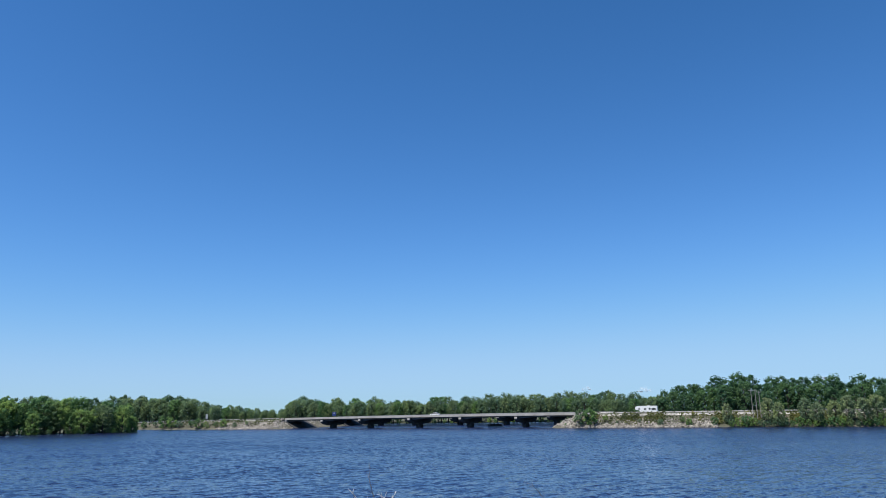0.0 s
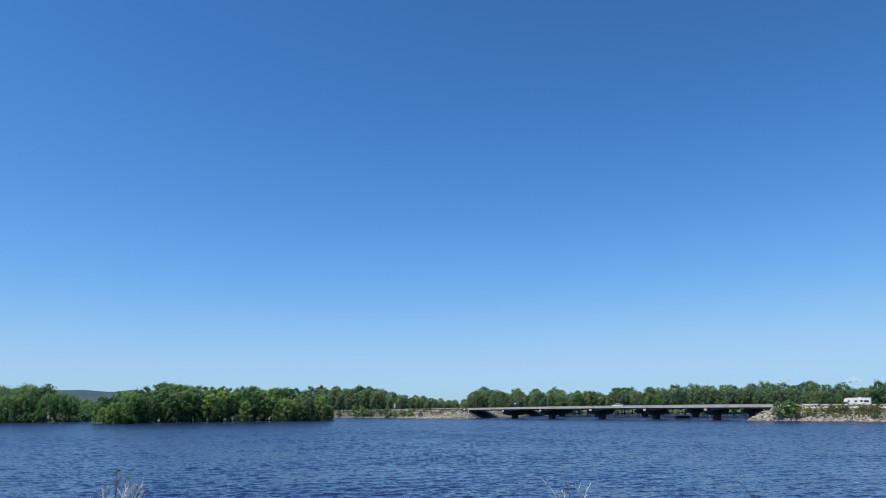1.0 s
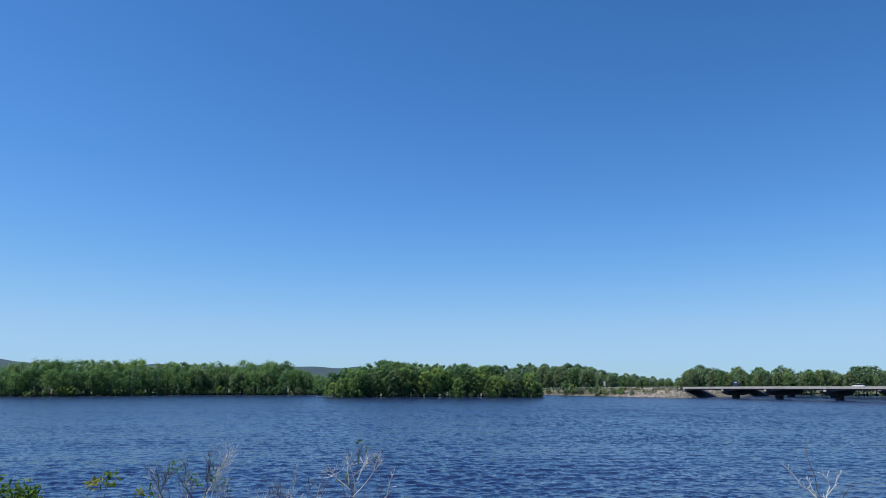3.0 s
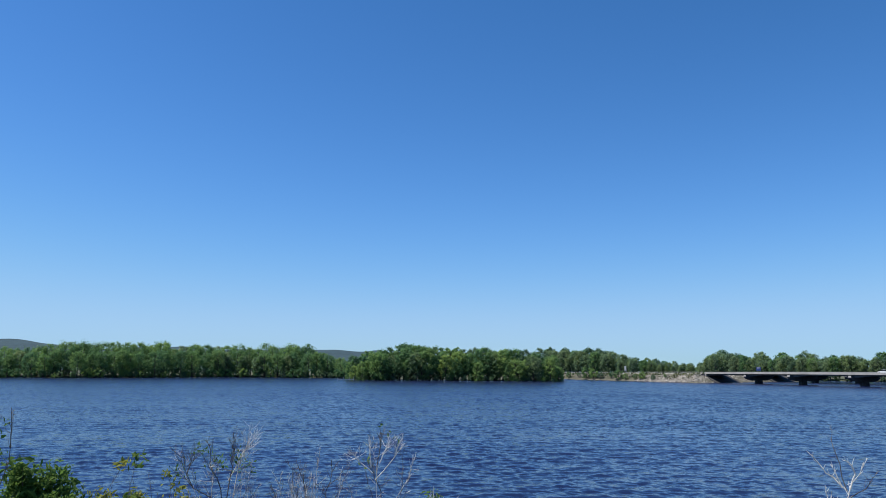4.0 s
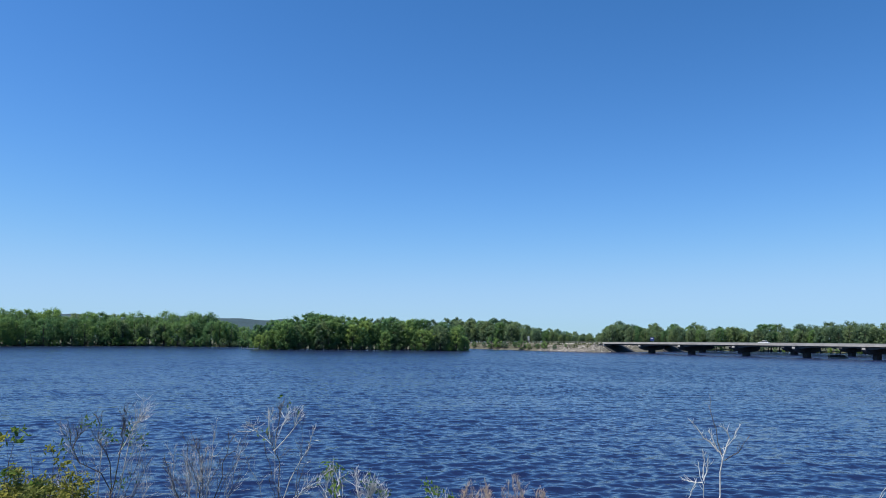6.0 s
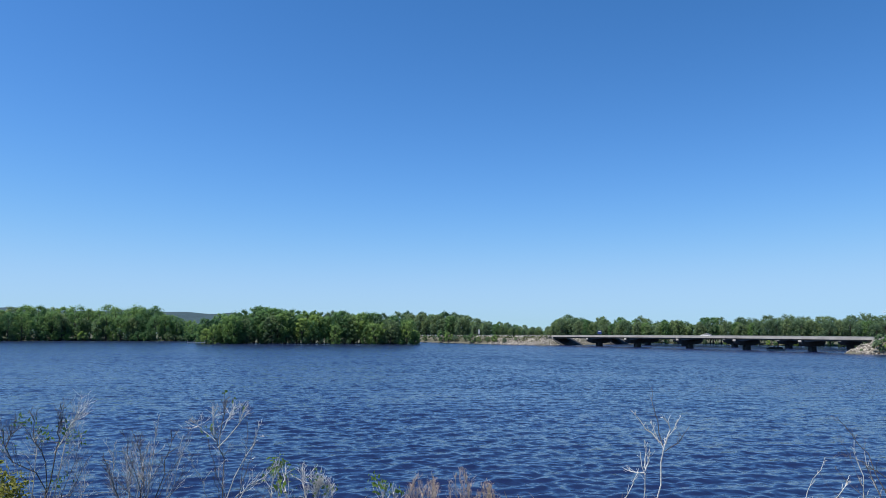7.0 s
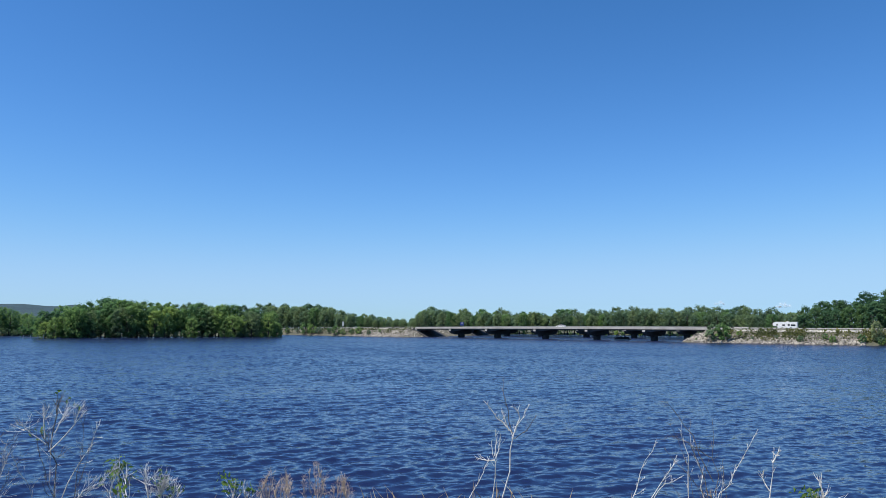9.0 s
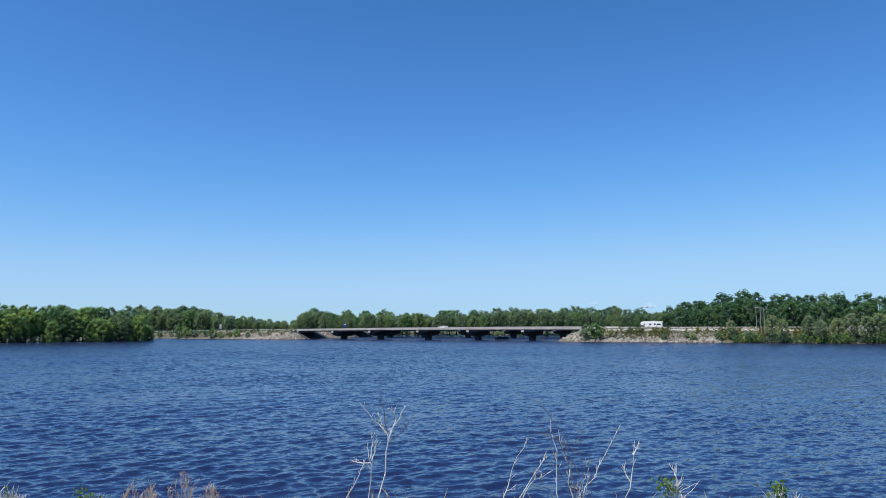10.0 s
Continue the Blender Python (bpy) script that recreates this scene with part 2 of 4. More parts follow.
def box(bm, x0, x1, y0, y1, z0, z1, bevel=0.0):
    geom = bmesh.ops.create_cube(bm, size=1, matrix=Matrix.LocRotScale(((x0 + x1) / 2, (y0 + y1) / 2, (z0 + z1) / 2), None, (x1 - x0, y1 - y0, z1 - z0)))
    if bevel:
        edges = list({e for v in geom["verts"] for e in v.link_edges})
        bmesh.ops.bevel(bm, geom=edges, offset=bevel, segments=2, affect="EDGES", profile=0.5)
    return bm


def boxed(*sizes, bevel=0.0):
    return box(bmesh.new(), *sizes, bevel=bevel)


def prism(bm, outline, axis, a, b):
    """An outline in the plane across axis (0: y,z; 1: x,z), pushed from a to b."""
    def at(p, q):
        return (q, p[0], p[1]) if axis == 0 else (p[0], q, p[1])
    one, two = [bm.verts.new(at(p, a)) for p in outline], [bm.verts.new(at(p, b)) for p in outline]
    n = len(outline)
    for k in range(n):
        bm.faces.new((one[k], one[(k + 1) % n], two[(k + 1) % n], two[k]))
    bm.faces.new(one[::-1]), bm.faces.new(two)
    bmesh.ops.recalc_face_normals(bm, faces=bm.faces[:])
    return bm


def tube(verts, faces, path, radii, sides=5):
    """Adds a tapered tube along a path of Vectors to lists of verts and faces."""
    start = len(verts)
    for k, p in enumerate(path):
        way = (path[min(k + 1, len(path) - 1)] - path[max(k - 1, 0)]).normalized()
        a = way.cross(Vector((0.31, 0.95, 0.02))).normalized()
        b = way.cross(a)
        for s in range(sides):
            w = 2 * math.pi * s / sides
            verts.append(p + (a * math.cos(w) + b * math.sin(w)) * radii[k])
    for k in range(len(path) - 1):
        for s in range(sides):
            i, j = start + k * sides + s, start + k * sides + (s + 1) % sides
            faces.append((i, j, j + sides, i + sides))
    faces.append(tuple(range(start + (len(path) - 1) * sides, start + len(path) * sides)))


def cards(name, places, normals, size, rng, material, parent, ratio=0.7):
    """Many small bent leaf clumps as one mesh: two faces each, folded along the middle."""
    n = len(places)
    normals = normals / np.maximum(np.linalg.norm(normals, axis=1, keepdims=True), 1e-6)
    ref = rng.normal(size=(n, 3))
    a = np.cross(normals, ref)
    a /= np.maximum(np.linalg.norm(a, axis=1, keepdims=True), 1e-6)
    b = np.cross(normals, a)
    s = (size * rng.uniform(0.6, 1.4, n))[:, None]
    fold = normals * s * 0.14
    corners = np.stack([places - a * s, places - b * s * ratio * 0.8 + fold, places + a * s, places + b * s * ratio + fold], 1)
    corners += rng.normal(size=corners.shape) * s[:, None] * 0.12
    verts = corners.reshape(-1, 3)
    base = np.arange(n)[:, None] * 4
    faces = np.concatenate([base + [0, 1, 2], base + [0, 2, 3]])
    mesh = bpy.data.meshes.new(name)
    mesh.vertices.add(len(verts)), mesh.vertices.foreach_set("co", verts.ravel())
    mesh.loops.add(faces.size), mesh.loops.foreach_set("vertex_index", faces.ravel().astype(np.int32))
    mesh.polygons.add(len(faces))
    mesh.polygons.foreach_set("loop_start", np.arange(0, faces.size, 3, dtype=np.int32))
    mesh.update()
    mesh.validate()
    mesh.materials.append(material)
    ob = new(name, mesh)
    if parent:
        ob.parent = parent
    return ob


# ---------------------------------------------------------------- the plan
ROAD_TURN = -44.0  # the road's frame: x along the road, y away from the viewer
ROAD = pose(0, 0, 0, 0, 0, ROAD_TURN)
NEAR_Y, FAR_Y, WIDE = 338.5, 389.5, 16.0
BRIDGE_X0, BRIDGE_X1 = -253.0, -87.0
PIERS = [-226.5, -202.9, -173.8, -145.4, -116.5]
PIER_SKEW = -15.0  # the piers stand along the current, not square to the road


def road_z(x):
    return 5.6 - 0.75 * min(max((-x - 97) / 152, 0), 2.0) ** 2


def polar(az, r, z=0.0):
    return heading(az) * r + Vector((0, 0, z))


def ramp01(v):
    v = np.clip(v, 0, 1)
    return v * v * (3 - 2 * v)


def ground_height(x, y):
    """Bed, near bank, wooded shores and far hills, in metres over the water."""
    r, az = np.hypot(x, y), np.degrees(np.arctan2(x, y))
    c, s = math.cos(radians(ROAD_TURN)), math.sin(radians(ROAD_TURN))
    rx, ry = x * c + y * s, -x * s + y * c
    z = np.full_like(r, -3.0)
    # shores behind the road and to the left
    wob = 6 * np.sin(rx * 0.031) + 3 * np.sin(rx * 0.083 + 1)
    z = np.maximum(z, -3 + 4.2 * ramp01((ry - 440 - wob) / 25))
    left = r - 462 - 6 * np.sin(np.radians(az) * 21) - 2.0 * np.maximum(-az - 40, 0)
    z = np.maximum(z, -3 + 4.2 * ramp01(left / 18) * ramp01((-az - 17.5) / 4))
    # the flooded island
    isl = ramp01((az + 21.3) / 1.5) * ramp01((-3.4 - az) / 1.5) * ramp01((r - 388 - 0.5 * np.abs(az + 12)) / 12)
    z = np.maximum(z, -3 + 3.25 * isl)
    # wooded hills far behind
    ridge = 71 + 26 * np.exp(-((az + 46) / 4.0) ** 2) + 5 * np.sin(np.radians(az) * 40) + 3 * np.sin(np.radians(az) * 97)
    ridge *= ramp01((-14.5 - az) / 4) * ramp01((az + 110) / 20)
    z = np.where(r > 700, np.maximum(z, 1.2), z) + ridge * ramp01((r - 1900) / 1300)
    # the bank on which the viewer stands
    q = r * np.interp(np.abs(az - 8), [0, 55, 100, 180], [1, 0.97, 0, -1])
    bank = 6.65 - 0.065 * np.maximum(q, 0) - 0.62 * np.maximum(q - 8.6, 0) + 0.05 * np.sin(x * 1.3) * np.sin(y * 1.1) * ramp01(r / 3)
    near = np.where(q < 60, np.maximum(bank, -3.0), -3.0)
    return np.maximum(z, near)


def sheet(name, radii, angles, height, material):
    """A polar sheet round the viewer, closed all round."""
    rr, aa = np.meshgrid(radii, np.radians(angles), indexing="ij")
    x, y = rr * np.sin(aa), rr * np.cos(aa)
    z = height(x, y)
    verts = np.stack([x, y, z], -1).reshape(-1, 3)
    nr, na = rr.shape
    i, j = np.meshgrid(np.arange(nr - 1), np.arange(na), indexing="ij")
    k = (j + 1) % na
    faces = np.stack([i * na + j, (i + 1) * na + j, (i + 1) * na + k, i * na + k], -1).reshape(-1, 4)
    mesh = bpy.data.meshes.new(name)
    mesh.vertices.add(len(verts)), mesh.vertices.foreach_set("co", verts.ravel())
    mesh.loops.add(faces.size), mesh.loops.foreach_set("vertex_index", faces[:, ::-1].ravel().astype(np.int32))
    mesh.polygons.add(len(faces))
    mesh.polygons.foreach_set("loop_start", np.arange(0, faces.size, 4, dtype=np.int32))
    mesh.update()
    mesh.polygons.foreach_set("use_smooth", np.ones(len(faces), dtype=bool))
    mesh.materials.append(material)
    return new(name, mesh)


# ---------------------------------------------------------------- ground and water
ground = sheet("ground", np.concatenate([[0.0005], np.linspace(0.6, 30, 60), np.geomspace(34, 360, 14), np.linspace(370, 560, 70), np.geomspace(580, 1800, 20), np.linspace(1900, 3300, 26), [3600, 4200, 4900]]),
               np.concatenate([np.arange(-70, 70, 0.5), np.arange(70, 290, 4.0)]), ground_height, EARTH)
ground.data.materials.append(WOODED)
far_off = [1 if p.center.to_2d().length > 900 else 0 for p in ground.data.polygons]
ground.data.polygons.foreach_set("material_index", far_off)
tagged(ground, "earth river banks, wooded shores and low hills", "ground", kind="structure")

wave_rng = np.random.default_rng(5)
WAVES = []
for k in range(56):
    length = 1.25 * math.exp(wave_rng.normal() * 0.55)
    turn = radians(-25 + wave_rng.normal() * 30)
    WAVES.append((2 * math.pi / length * math.sin(turn), 2 * math.pi / length * math.cos(turn), 0.0040 * length, wave_rng.random() * 6.3, length))
# farther out the wind has had more room: the waves grow longer
GROWN = [(rings, [(wave_rng.normal() * 560, wave_rng.normal() * 30, wave_rng.random() * 6.3) for k in range(4)]) for rings in (1.5, 2.1, 2.8)]
GROWTH = 0.95e-4


def ring_step(r):
    return np.maximum(0.56e-4 * r * r, 0.095)


def wave_height(x, y):
    """Short-crested wind waves, longer out in the channel; each length ends where the sheet grows too coarse for it."""
    r = np.hypot(x, y)
    z = np.zeros_like(r)
    warp = 0.9 * np.sin(x * 0.11 + y * 0.05) + 0.7 * np.sin(x * 0.07 - y * 0.13)
    for kx, ky, amp, phase, length in WAVES:
        w = np.sin(kx * x + ky * y + phase + warp)
        z += amp * (w - 0.15 * w * w) * ramp01(length / (2.0 * ring_step(r)) - 0.8)
    wind = radians(-6)
    d = np.maximum(x * math.sin(wind) + y * math.cos(wind), 14.0)
    across = np.arctan2(x * math.cos(wind) - y * math.sin(wind), d)
    far = np.zeros_like(r)
    for rings, bends in GROWN:
        bent = sum(np.sin(side * across + run * np.log(d) + phase) for side, run, phase in bends)
        w = np.sin(-2 * math.pi / (rings * GROWTH * d) + 1.2 * bent + 0.5 * warp)
        far += (w + 0.3 * w * w) * rings * GROWTH * d * d / (2 * math.pi)
    far *= np.minimum(0.06, 14.0 / d) * (1 - 0.75 * ramp01((r - 180) / 170))
    patch = 1 + 0.35 * np.sin(x * 0.09 - y * 0.05) * np.sin(y * 0.12 + x * 0.03)
    return (z + far * ramp01((r - 50) / 70)) * patch * ramp01((r - 12) / 6) * (1 - ramp01((r - 460) / 300))


near_rings = [14.0, 17.0, 20.0, 23.0, 26.0]
while near_rings[-1] < 480:
    near_rings.append(near_rings[-1] + float(ring_step(near_rings[-1])))
water = sheet("water", np.concatenate([[8.0], near_rings, np.geomspace(500, 4900, 26)]),
              np.concatenate([np.arange(-52, 56, 0.18), np.arange(56, 308, 6.0)]), wave_height, WATER)
tagged(water, "wide blue river with small wind ripples", "river", kind="structure")


# ---------------------------------------------------------------- road embankments
def embankment(name, x0, x1, end0, end1, label):
    """An earth dam under both carriageways; end0, end1: metres by which the foot runs out past the crest at its two ends."""
    nx = int((x1 - x0) / 6) + 1
    cross = [(308, -3.0), (317, 0.4), (323.0, 3.0), (329.0, None), (403, None), (408, 2.5), (418, -3.0)]
    verts, faces = [], []
    xs = np.linspace(x0, x1, nx)
    for k, x in enumerate(xs):
        for y, z in cross:
            top = road_z(x) - 0.06
            zz = top if z is None else z
            foot = (top - zz) / (top + 3)
            run = -end0 * foot if k == 0 else end1 * foot if k == nx - 1 else 0
            soft = 0 if z is None else 0.5 * math.sin(x * 0.21 + y) + 0.3 * math.sin(x * 0.53)
            verts.append((x + run, y + soft * 0.8, zz + soft * 0.25))
    m = len(cross)
    for k in range(nx - 1):
        for j in range(m - 1):
            faces.append((k * m + j, (k + 1) * m + j, (k + 1) * m + j + 1, k * m + j + 1))
    faces.append(tuple(range(m))), faces.append(tuple(range((nx - 1) * m, nx * m))[::-1])
    ob = raw(name, verts, faces, GRASSY)
    ob.matrix_world = ROAD
    return tagged(ob, label, "embankment", kind="structure")


embankment("ground_embankment_west", -640, BRIDGE_X0 - 2, 0, 14, "grassy road embankment edged with pale stones")
embankment("ground_embankment_east", BRIDGE_X1 - 1, 420, 14, 0, "scrubby road embankment with stony foot")


def carriageway(name, y0, y1, x0, x1):
    verts, faces = [], []
    xs = np.linspace(x0, x1, 40)
    for x in xs:
        for y, dz in ((y0, 0), (y0, 0.02), (y1, 0.02), (y1, 0)):
            verts.append((x, y, road_z(x) + dz))
    for k in range(39):
        for j in range(3):
            faces.append((4 * k + j, 4 * k + 4 + j, 4 * k + 5 + j, 4 * k + 1 + j))
    ob = raw(name, verts, faces, ASPHALT)
    ob.matrix_world = ROAD
    tagged(ob, "grey asphalt highway carriageway", "road", kind="structure")


for cy in (NEAR_Y, FAR_Y):
    carriageway("road", cy - 7.0, cy + 7.0, -640, BRIDGE_X0)
    carriageway("road", cy - 7.0, cy + 7.0, BRIDGE_X1, 420)


def shoulder(x0, x1):
    """The pale gravel edge of the road where it breaks off to the slope."""
    verts, faces = [], []
    xs = np.linspace(x0, x1, max(int((x1 - x0) / 8), 2))
    for x in xs:
        for y, dz in ((331.0, 0.0), (328.6, -0.02), (327.1, -0.72), (327.3, -1.1)):
            verts.append((x, y + 0.12 * math.sin(x * 0.7), road_z(x) + dz + 0.05 * math.sin(x * 0.43 + y)))
    for k in range(len(xs) - 1):
        for j in range(3):
            faces.append((4 * k + j, 4 * k + 1 + j, 4 * k + 5 + j, 4 * k + 4 + j))
    ob = raw("road_shoulder", verts, faces, GRAVEL)
    ob.matrix_world = ROAD
    tagged(ob, "pale gravel shoulder along the highway", "road shoulder", kind="structure")


shoulder(-640, BRIDGE_X0)
shoulder(BRIDGE_X1, 420)


def riprap(name, x0, x1, y0, y1, count, seed, end=None):
    """Loose stones thrown on the foot of the dam, at most a metre across."""
    rng = np.random.default_rng(seed)
    unit = bmesh.new()
    bmesh.ops.create_icosphere(unit, subdivisions=1, radius=1)
    base = np.array([v.co[:] for v in unit.verts])
    tris = np.array([[v.index for v in f.verts] for f in unit.faces])
    unit.free()
    verts, faces = [], []
    for k in range(count):
        x = rng.uniform(x0, x1)
        if end and rng.random() < 0.42:
            x = end[0] + end[1] * rng.uniform(0, 10)
        f = rng.random() ** 1.1
        # thrown in loads: bare stretches of grass between them
        if f > 0.15 and end and (x - end[0]) * end[1] < 0 and math.sin(x * 0.23) + math.sin(x * 0.61 + 2 * f) + 1.5 * f > 2.1 + rng.normal() * 0.5:
            f *= 0.25
        y = y0 + (y1 - y0) * f
        z = -0.1 + f * 3.4 + rng.normal() * 0.12
        if end is not None:
            ex, way = end
            over = (x - ex) * way
            if over > 0:
                y = y1 - 8 + over * 0.4 + 84 * rng.random() ** 1.8
                z = min(road_z(ex) - 0.25 - over * 0.60, max((y - 316) * 0.46, 0)) + rng.normal() * 0.12
        size = rng.uniform(0.25, 0.62) * (1.25 - 0.4 * f)
        shape = base * (1 + rng.normal(size=(len(base), 1)) * 0.16) * size * rng.uniform(0.6, 1.25, 3)
        w = rng.uniform(0, 6.3)
        turn = np.array([[math.cos(w), -math.sin(w), 0], [math.sin(w), math.cos(w), 0], [0, 0, 1]])
        faces.append(tris + len(base) * k)
        verts.append(shape @ turn.T + (x, y, z))
    ob = raw(name, np.concatenate(verts).tolist(), np.concatenate(faces).tolist(), STONE)
    ob.matrix_world = ROAD
    return ob


tagged(riprap("riprap", -288, BRIDGE_X0 + 10, 315.5, 323.5, 4400, 3, (BRIDGE_X0 - 2, 1)), "pale broken stones along the foot of the embankment", "rocks", kind="stuff")
tagged(riprap("riprap", BRIDGE_X1 - 10, -28, 315.5, 323.5, 2700, 4, (BRIDGE_X1 - 1, -1)), "pale broken stones below the bridge's end", "rocks", kind="stuff")


def dam_scrub(name, x0, x1, count, seed):
    """Dry weeds and low scrub over the dam's near slope."""
    rng = np.random.default_rng(seed)
    x = rng.uniform(x0, x1, count)
    keep = rng.random(count) < 0.25 + 0.75 * (np.sin(x * 0.19) + np.sin(x * 0.47 + 1) > 0.1)
    x = x[keep]
    f = rng.random(len(x)) ** 0.8
    y = 318 + f * 11
    z = np.interp(y, [317, 323, 329], [0.4, 3.0, 5.3]) + rng.random(len(x)) ** 2 * 1.3
    z -= np.array([5.54 - (road_z(v) - 0.06) for v in x]) * f
    places = np.stack([x, y, z], -1)
    ob = cards(name, places, rng.normal(size=places.shape) + np.array([0, -0.5, 0.5]), 0.42, rng, SCRUB, None)
    ob.matrix_world = ROAD
    tagged(ob, "dry brown and olive scrub on the embankment", "scrub", kind="stuff")


dam_scrub("embankment_scrub", -460, BRIDGE_X0, 11000, 21)
dam_scrub("embankment_scrub", BRIDGE_X1, 60, 15000, 22)


# ---------------------------------------------------------------- bridges
def haunch(x):
    """Depth of the girders: deeper over the piers."""
    near = min(abs(x - p) for p in PIERS)
    return 0.6 + 0.8 * max(0, 1 - near / 8) ** 2


def strip(y0, y1, low, high):
    """A long member that follows the road's curve, with bottom and top as functions of x."""
    xs = np.linspace(BRIDGE_X0, BRIDGE_X1, 72)
    verts, faces = [], []
    for x in xs:
        for y, z in ((y0, low(x)), (y1, low(x)), (y1, high(x)), (y0, high(x))):
            verts.append((x, y, z))
    for k in range(len(xs) - 1):
        for j in range(4):
            faces.append((4 * k + j, 4 * k + (j + 1) % 4, 4 * k + 4 + (j + 1) % 4, 4 * k + 4 + j))
    faces.append((3, 2, 1, 0)), faces.append(tuple(4 * (len(xs) - 1) + j for j in range(4)))
    return verts, faces


def bridge(cy):
    ob = thing("road_bridge", ROAD @ pose(0, cy, 0), "long grey concrete highway bridge on hammerhead piers over the river", "bridge", "twin highway bridges")
    h = WIDE / 2
    raw("deck", *strip(-h, h, lambda x: road_z(x) - 0.28, lambda x: road_z(x) + 0.01), CONCRETE, ob)
    raw("roadway", *strip(-h + 0.5, h - 0.5, lambda x: road_z(x) + 0.012, lambda x: road_z(x) + 0.05), ASPHALT, ob, "dark asphalt surface")
    for side in (-1, 1):
        y = side * (h - 0.2)
        raw("barrier", *strip(y - 0.2, y + 0.2, lambda x: road_z(x) + 0.005, lambda x: road_z(x) + 0.66), CONCRETE, ob)
        raw("handrail", *strip(y - 0.05, y + 0.05, lambda x: road_z(x) + 0.72, lambda x: road_z(x) + 0.8), GALVANISED, ob, "thin metal rail on the barrier")
    for k in range(5):
        y = -h + 1.4 + k * (WIDE - 2.8) / 4
        raw("girder", *strip(y - 0.25, y + 0.25, lambda x: road_z(x) - 0.28 - haunch(x), lambda x: road_z(x) - 0.285), CONCRETE_DARK, ob)
    reach = (h + 0.15) / math.cos(radians(PIER_SKEW))
    for x in PIERS:
        top = road_z(x) - 0.28 - 0.5
        pier = part("pier", boxed(-1.05, 1.05, -1.75, 1.75, -3, top - 2.5, bevel=0.3), SHADED_CONCRETE, ob, "concrete pier shaft coloured dark for the deck's shade")
        pier.matrix_local = pose(x, 0, 0, 0, 0, PIER_SKEW)
        curve = [(reach * math.cos(w), top - 0.8 - 2.15 * math.sin(w) ** 0.8) for w in np.linspace(0, math.pi, 15) if abs(math.cos(w)) > 0.24]
        outline = [(reach, top - 0.01), *curve, (-reach, top - 0.01)]
        part("pier_cap", prism(bmesh.new(), outline, 0, -0.85, 0.85), SHADED_CONCRETE, pier, "rounded hammerhead pier cap")
        # added plates: their paler colour stands in for sun on the cap ends
        for side in (-1, 1):
            part("cap_end", boxed(-0.8, 0.8, min(side * reach, side * (reach + 0.12)), max(side * reach, side * (reach + 0.12)), top - 0.8, top + 0.05, bevel=0.03), CONCRETE, pier, "pale plate standing in for the sunlit pier cap end")
        for k in range(5):
            y = -h + 1.4 + k * (WIDE - 2.8) / 4
            part("bearing", boxed(-0.3, 0.3, y - 0.3, y + 0.3, top - 0.012, top + 0.03), CONCRETE_DARK, pier)
    for x, way in ((BRIDGE_X0, -1), (BRIDGE_X1, 1)):
        part("abutment", boxed(x - 1.0, x + 1.0, -h, h, 0.5, road_z(x) - 0.29 - 0.01), CONCRETE, ob)
        z0 = road_z(x) + 0.05
        # slab added in a dark colour that imitates the deck's shadow on the slope
        slab = [(x - way * -1.2, z0 - 0.4), (x - way * 11.5, z0 - 6.6), (x - way * 11.5, z0 - 7.2), (x - way * -1.2, z0 - 1.4)]
        part("slope_paving", prism(bmesh.new(), slab, 1, -h - 0.4, h + 4.0), SHADED_CONCRETE, ob, "concrete slope paving darkened for the deck's shadow")
    return ob


bridge(NEAR_Y)
bridge(FAR_Y)


def guardrail(x0, x1, y):
    ob = thing("guardrail", ROAD, "galvanised steel guardrail on posts beside the road", "guardrail", "highway guardrails")
    xs = np.linspace(x0, x1, max(int(abs(x1 - x0) / 12), 2))
    verts, faces = [], []
    for x in xs:
        for dy, dz in ((0, 0.45), (-0.06, 0.52), (0, 0.6), (-0.06, 0.68), (0, 0.78), (0.03, 0.78), (0.03, 0.45)):
            verts.append((x, y + dy, road_z(x) + dz))
    for k in range(len(xs) - 1):
        for j in range(7):
            faces.append((7 * k + j, 7 * k + 7 + j, 7 * k + 7 + (j + 1) % 7, 7 * k + (j + 1) % 7))
    raw("rail", verts, faces, GALVANISED, ob)
    mesh = None
    for x in np.arange(min(x0, x1) + 1, max(x0, x1), 3.8):
        if mesh is None:
            post = part("post", boxed(-0.08, 0.08, 0.04, 0.2, -0.6, 0.8), TIMBER, ob)
            mesh = post.data
        else:
            post = new("post", mesh)
            post.parent = ob
        post.location = (x, y, road_z(x))
    return ob


guardrail(-430, BRIDGE_X0 - 1, NEAR_Y - 8.0)
guardrail(BRIDGE_X1 + 1, 120, NEAR_Y - 8.0)


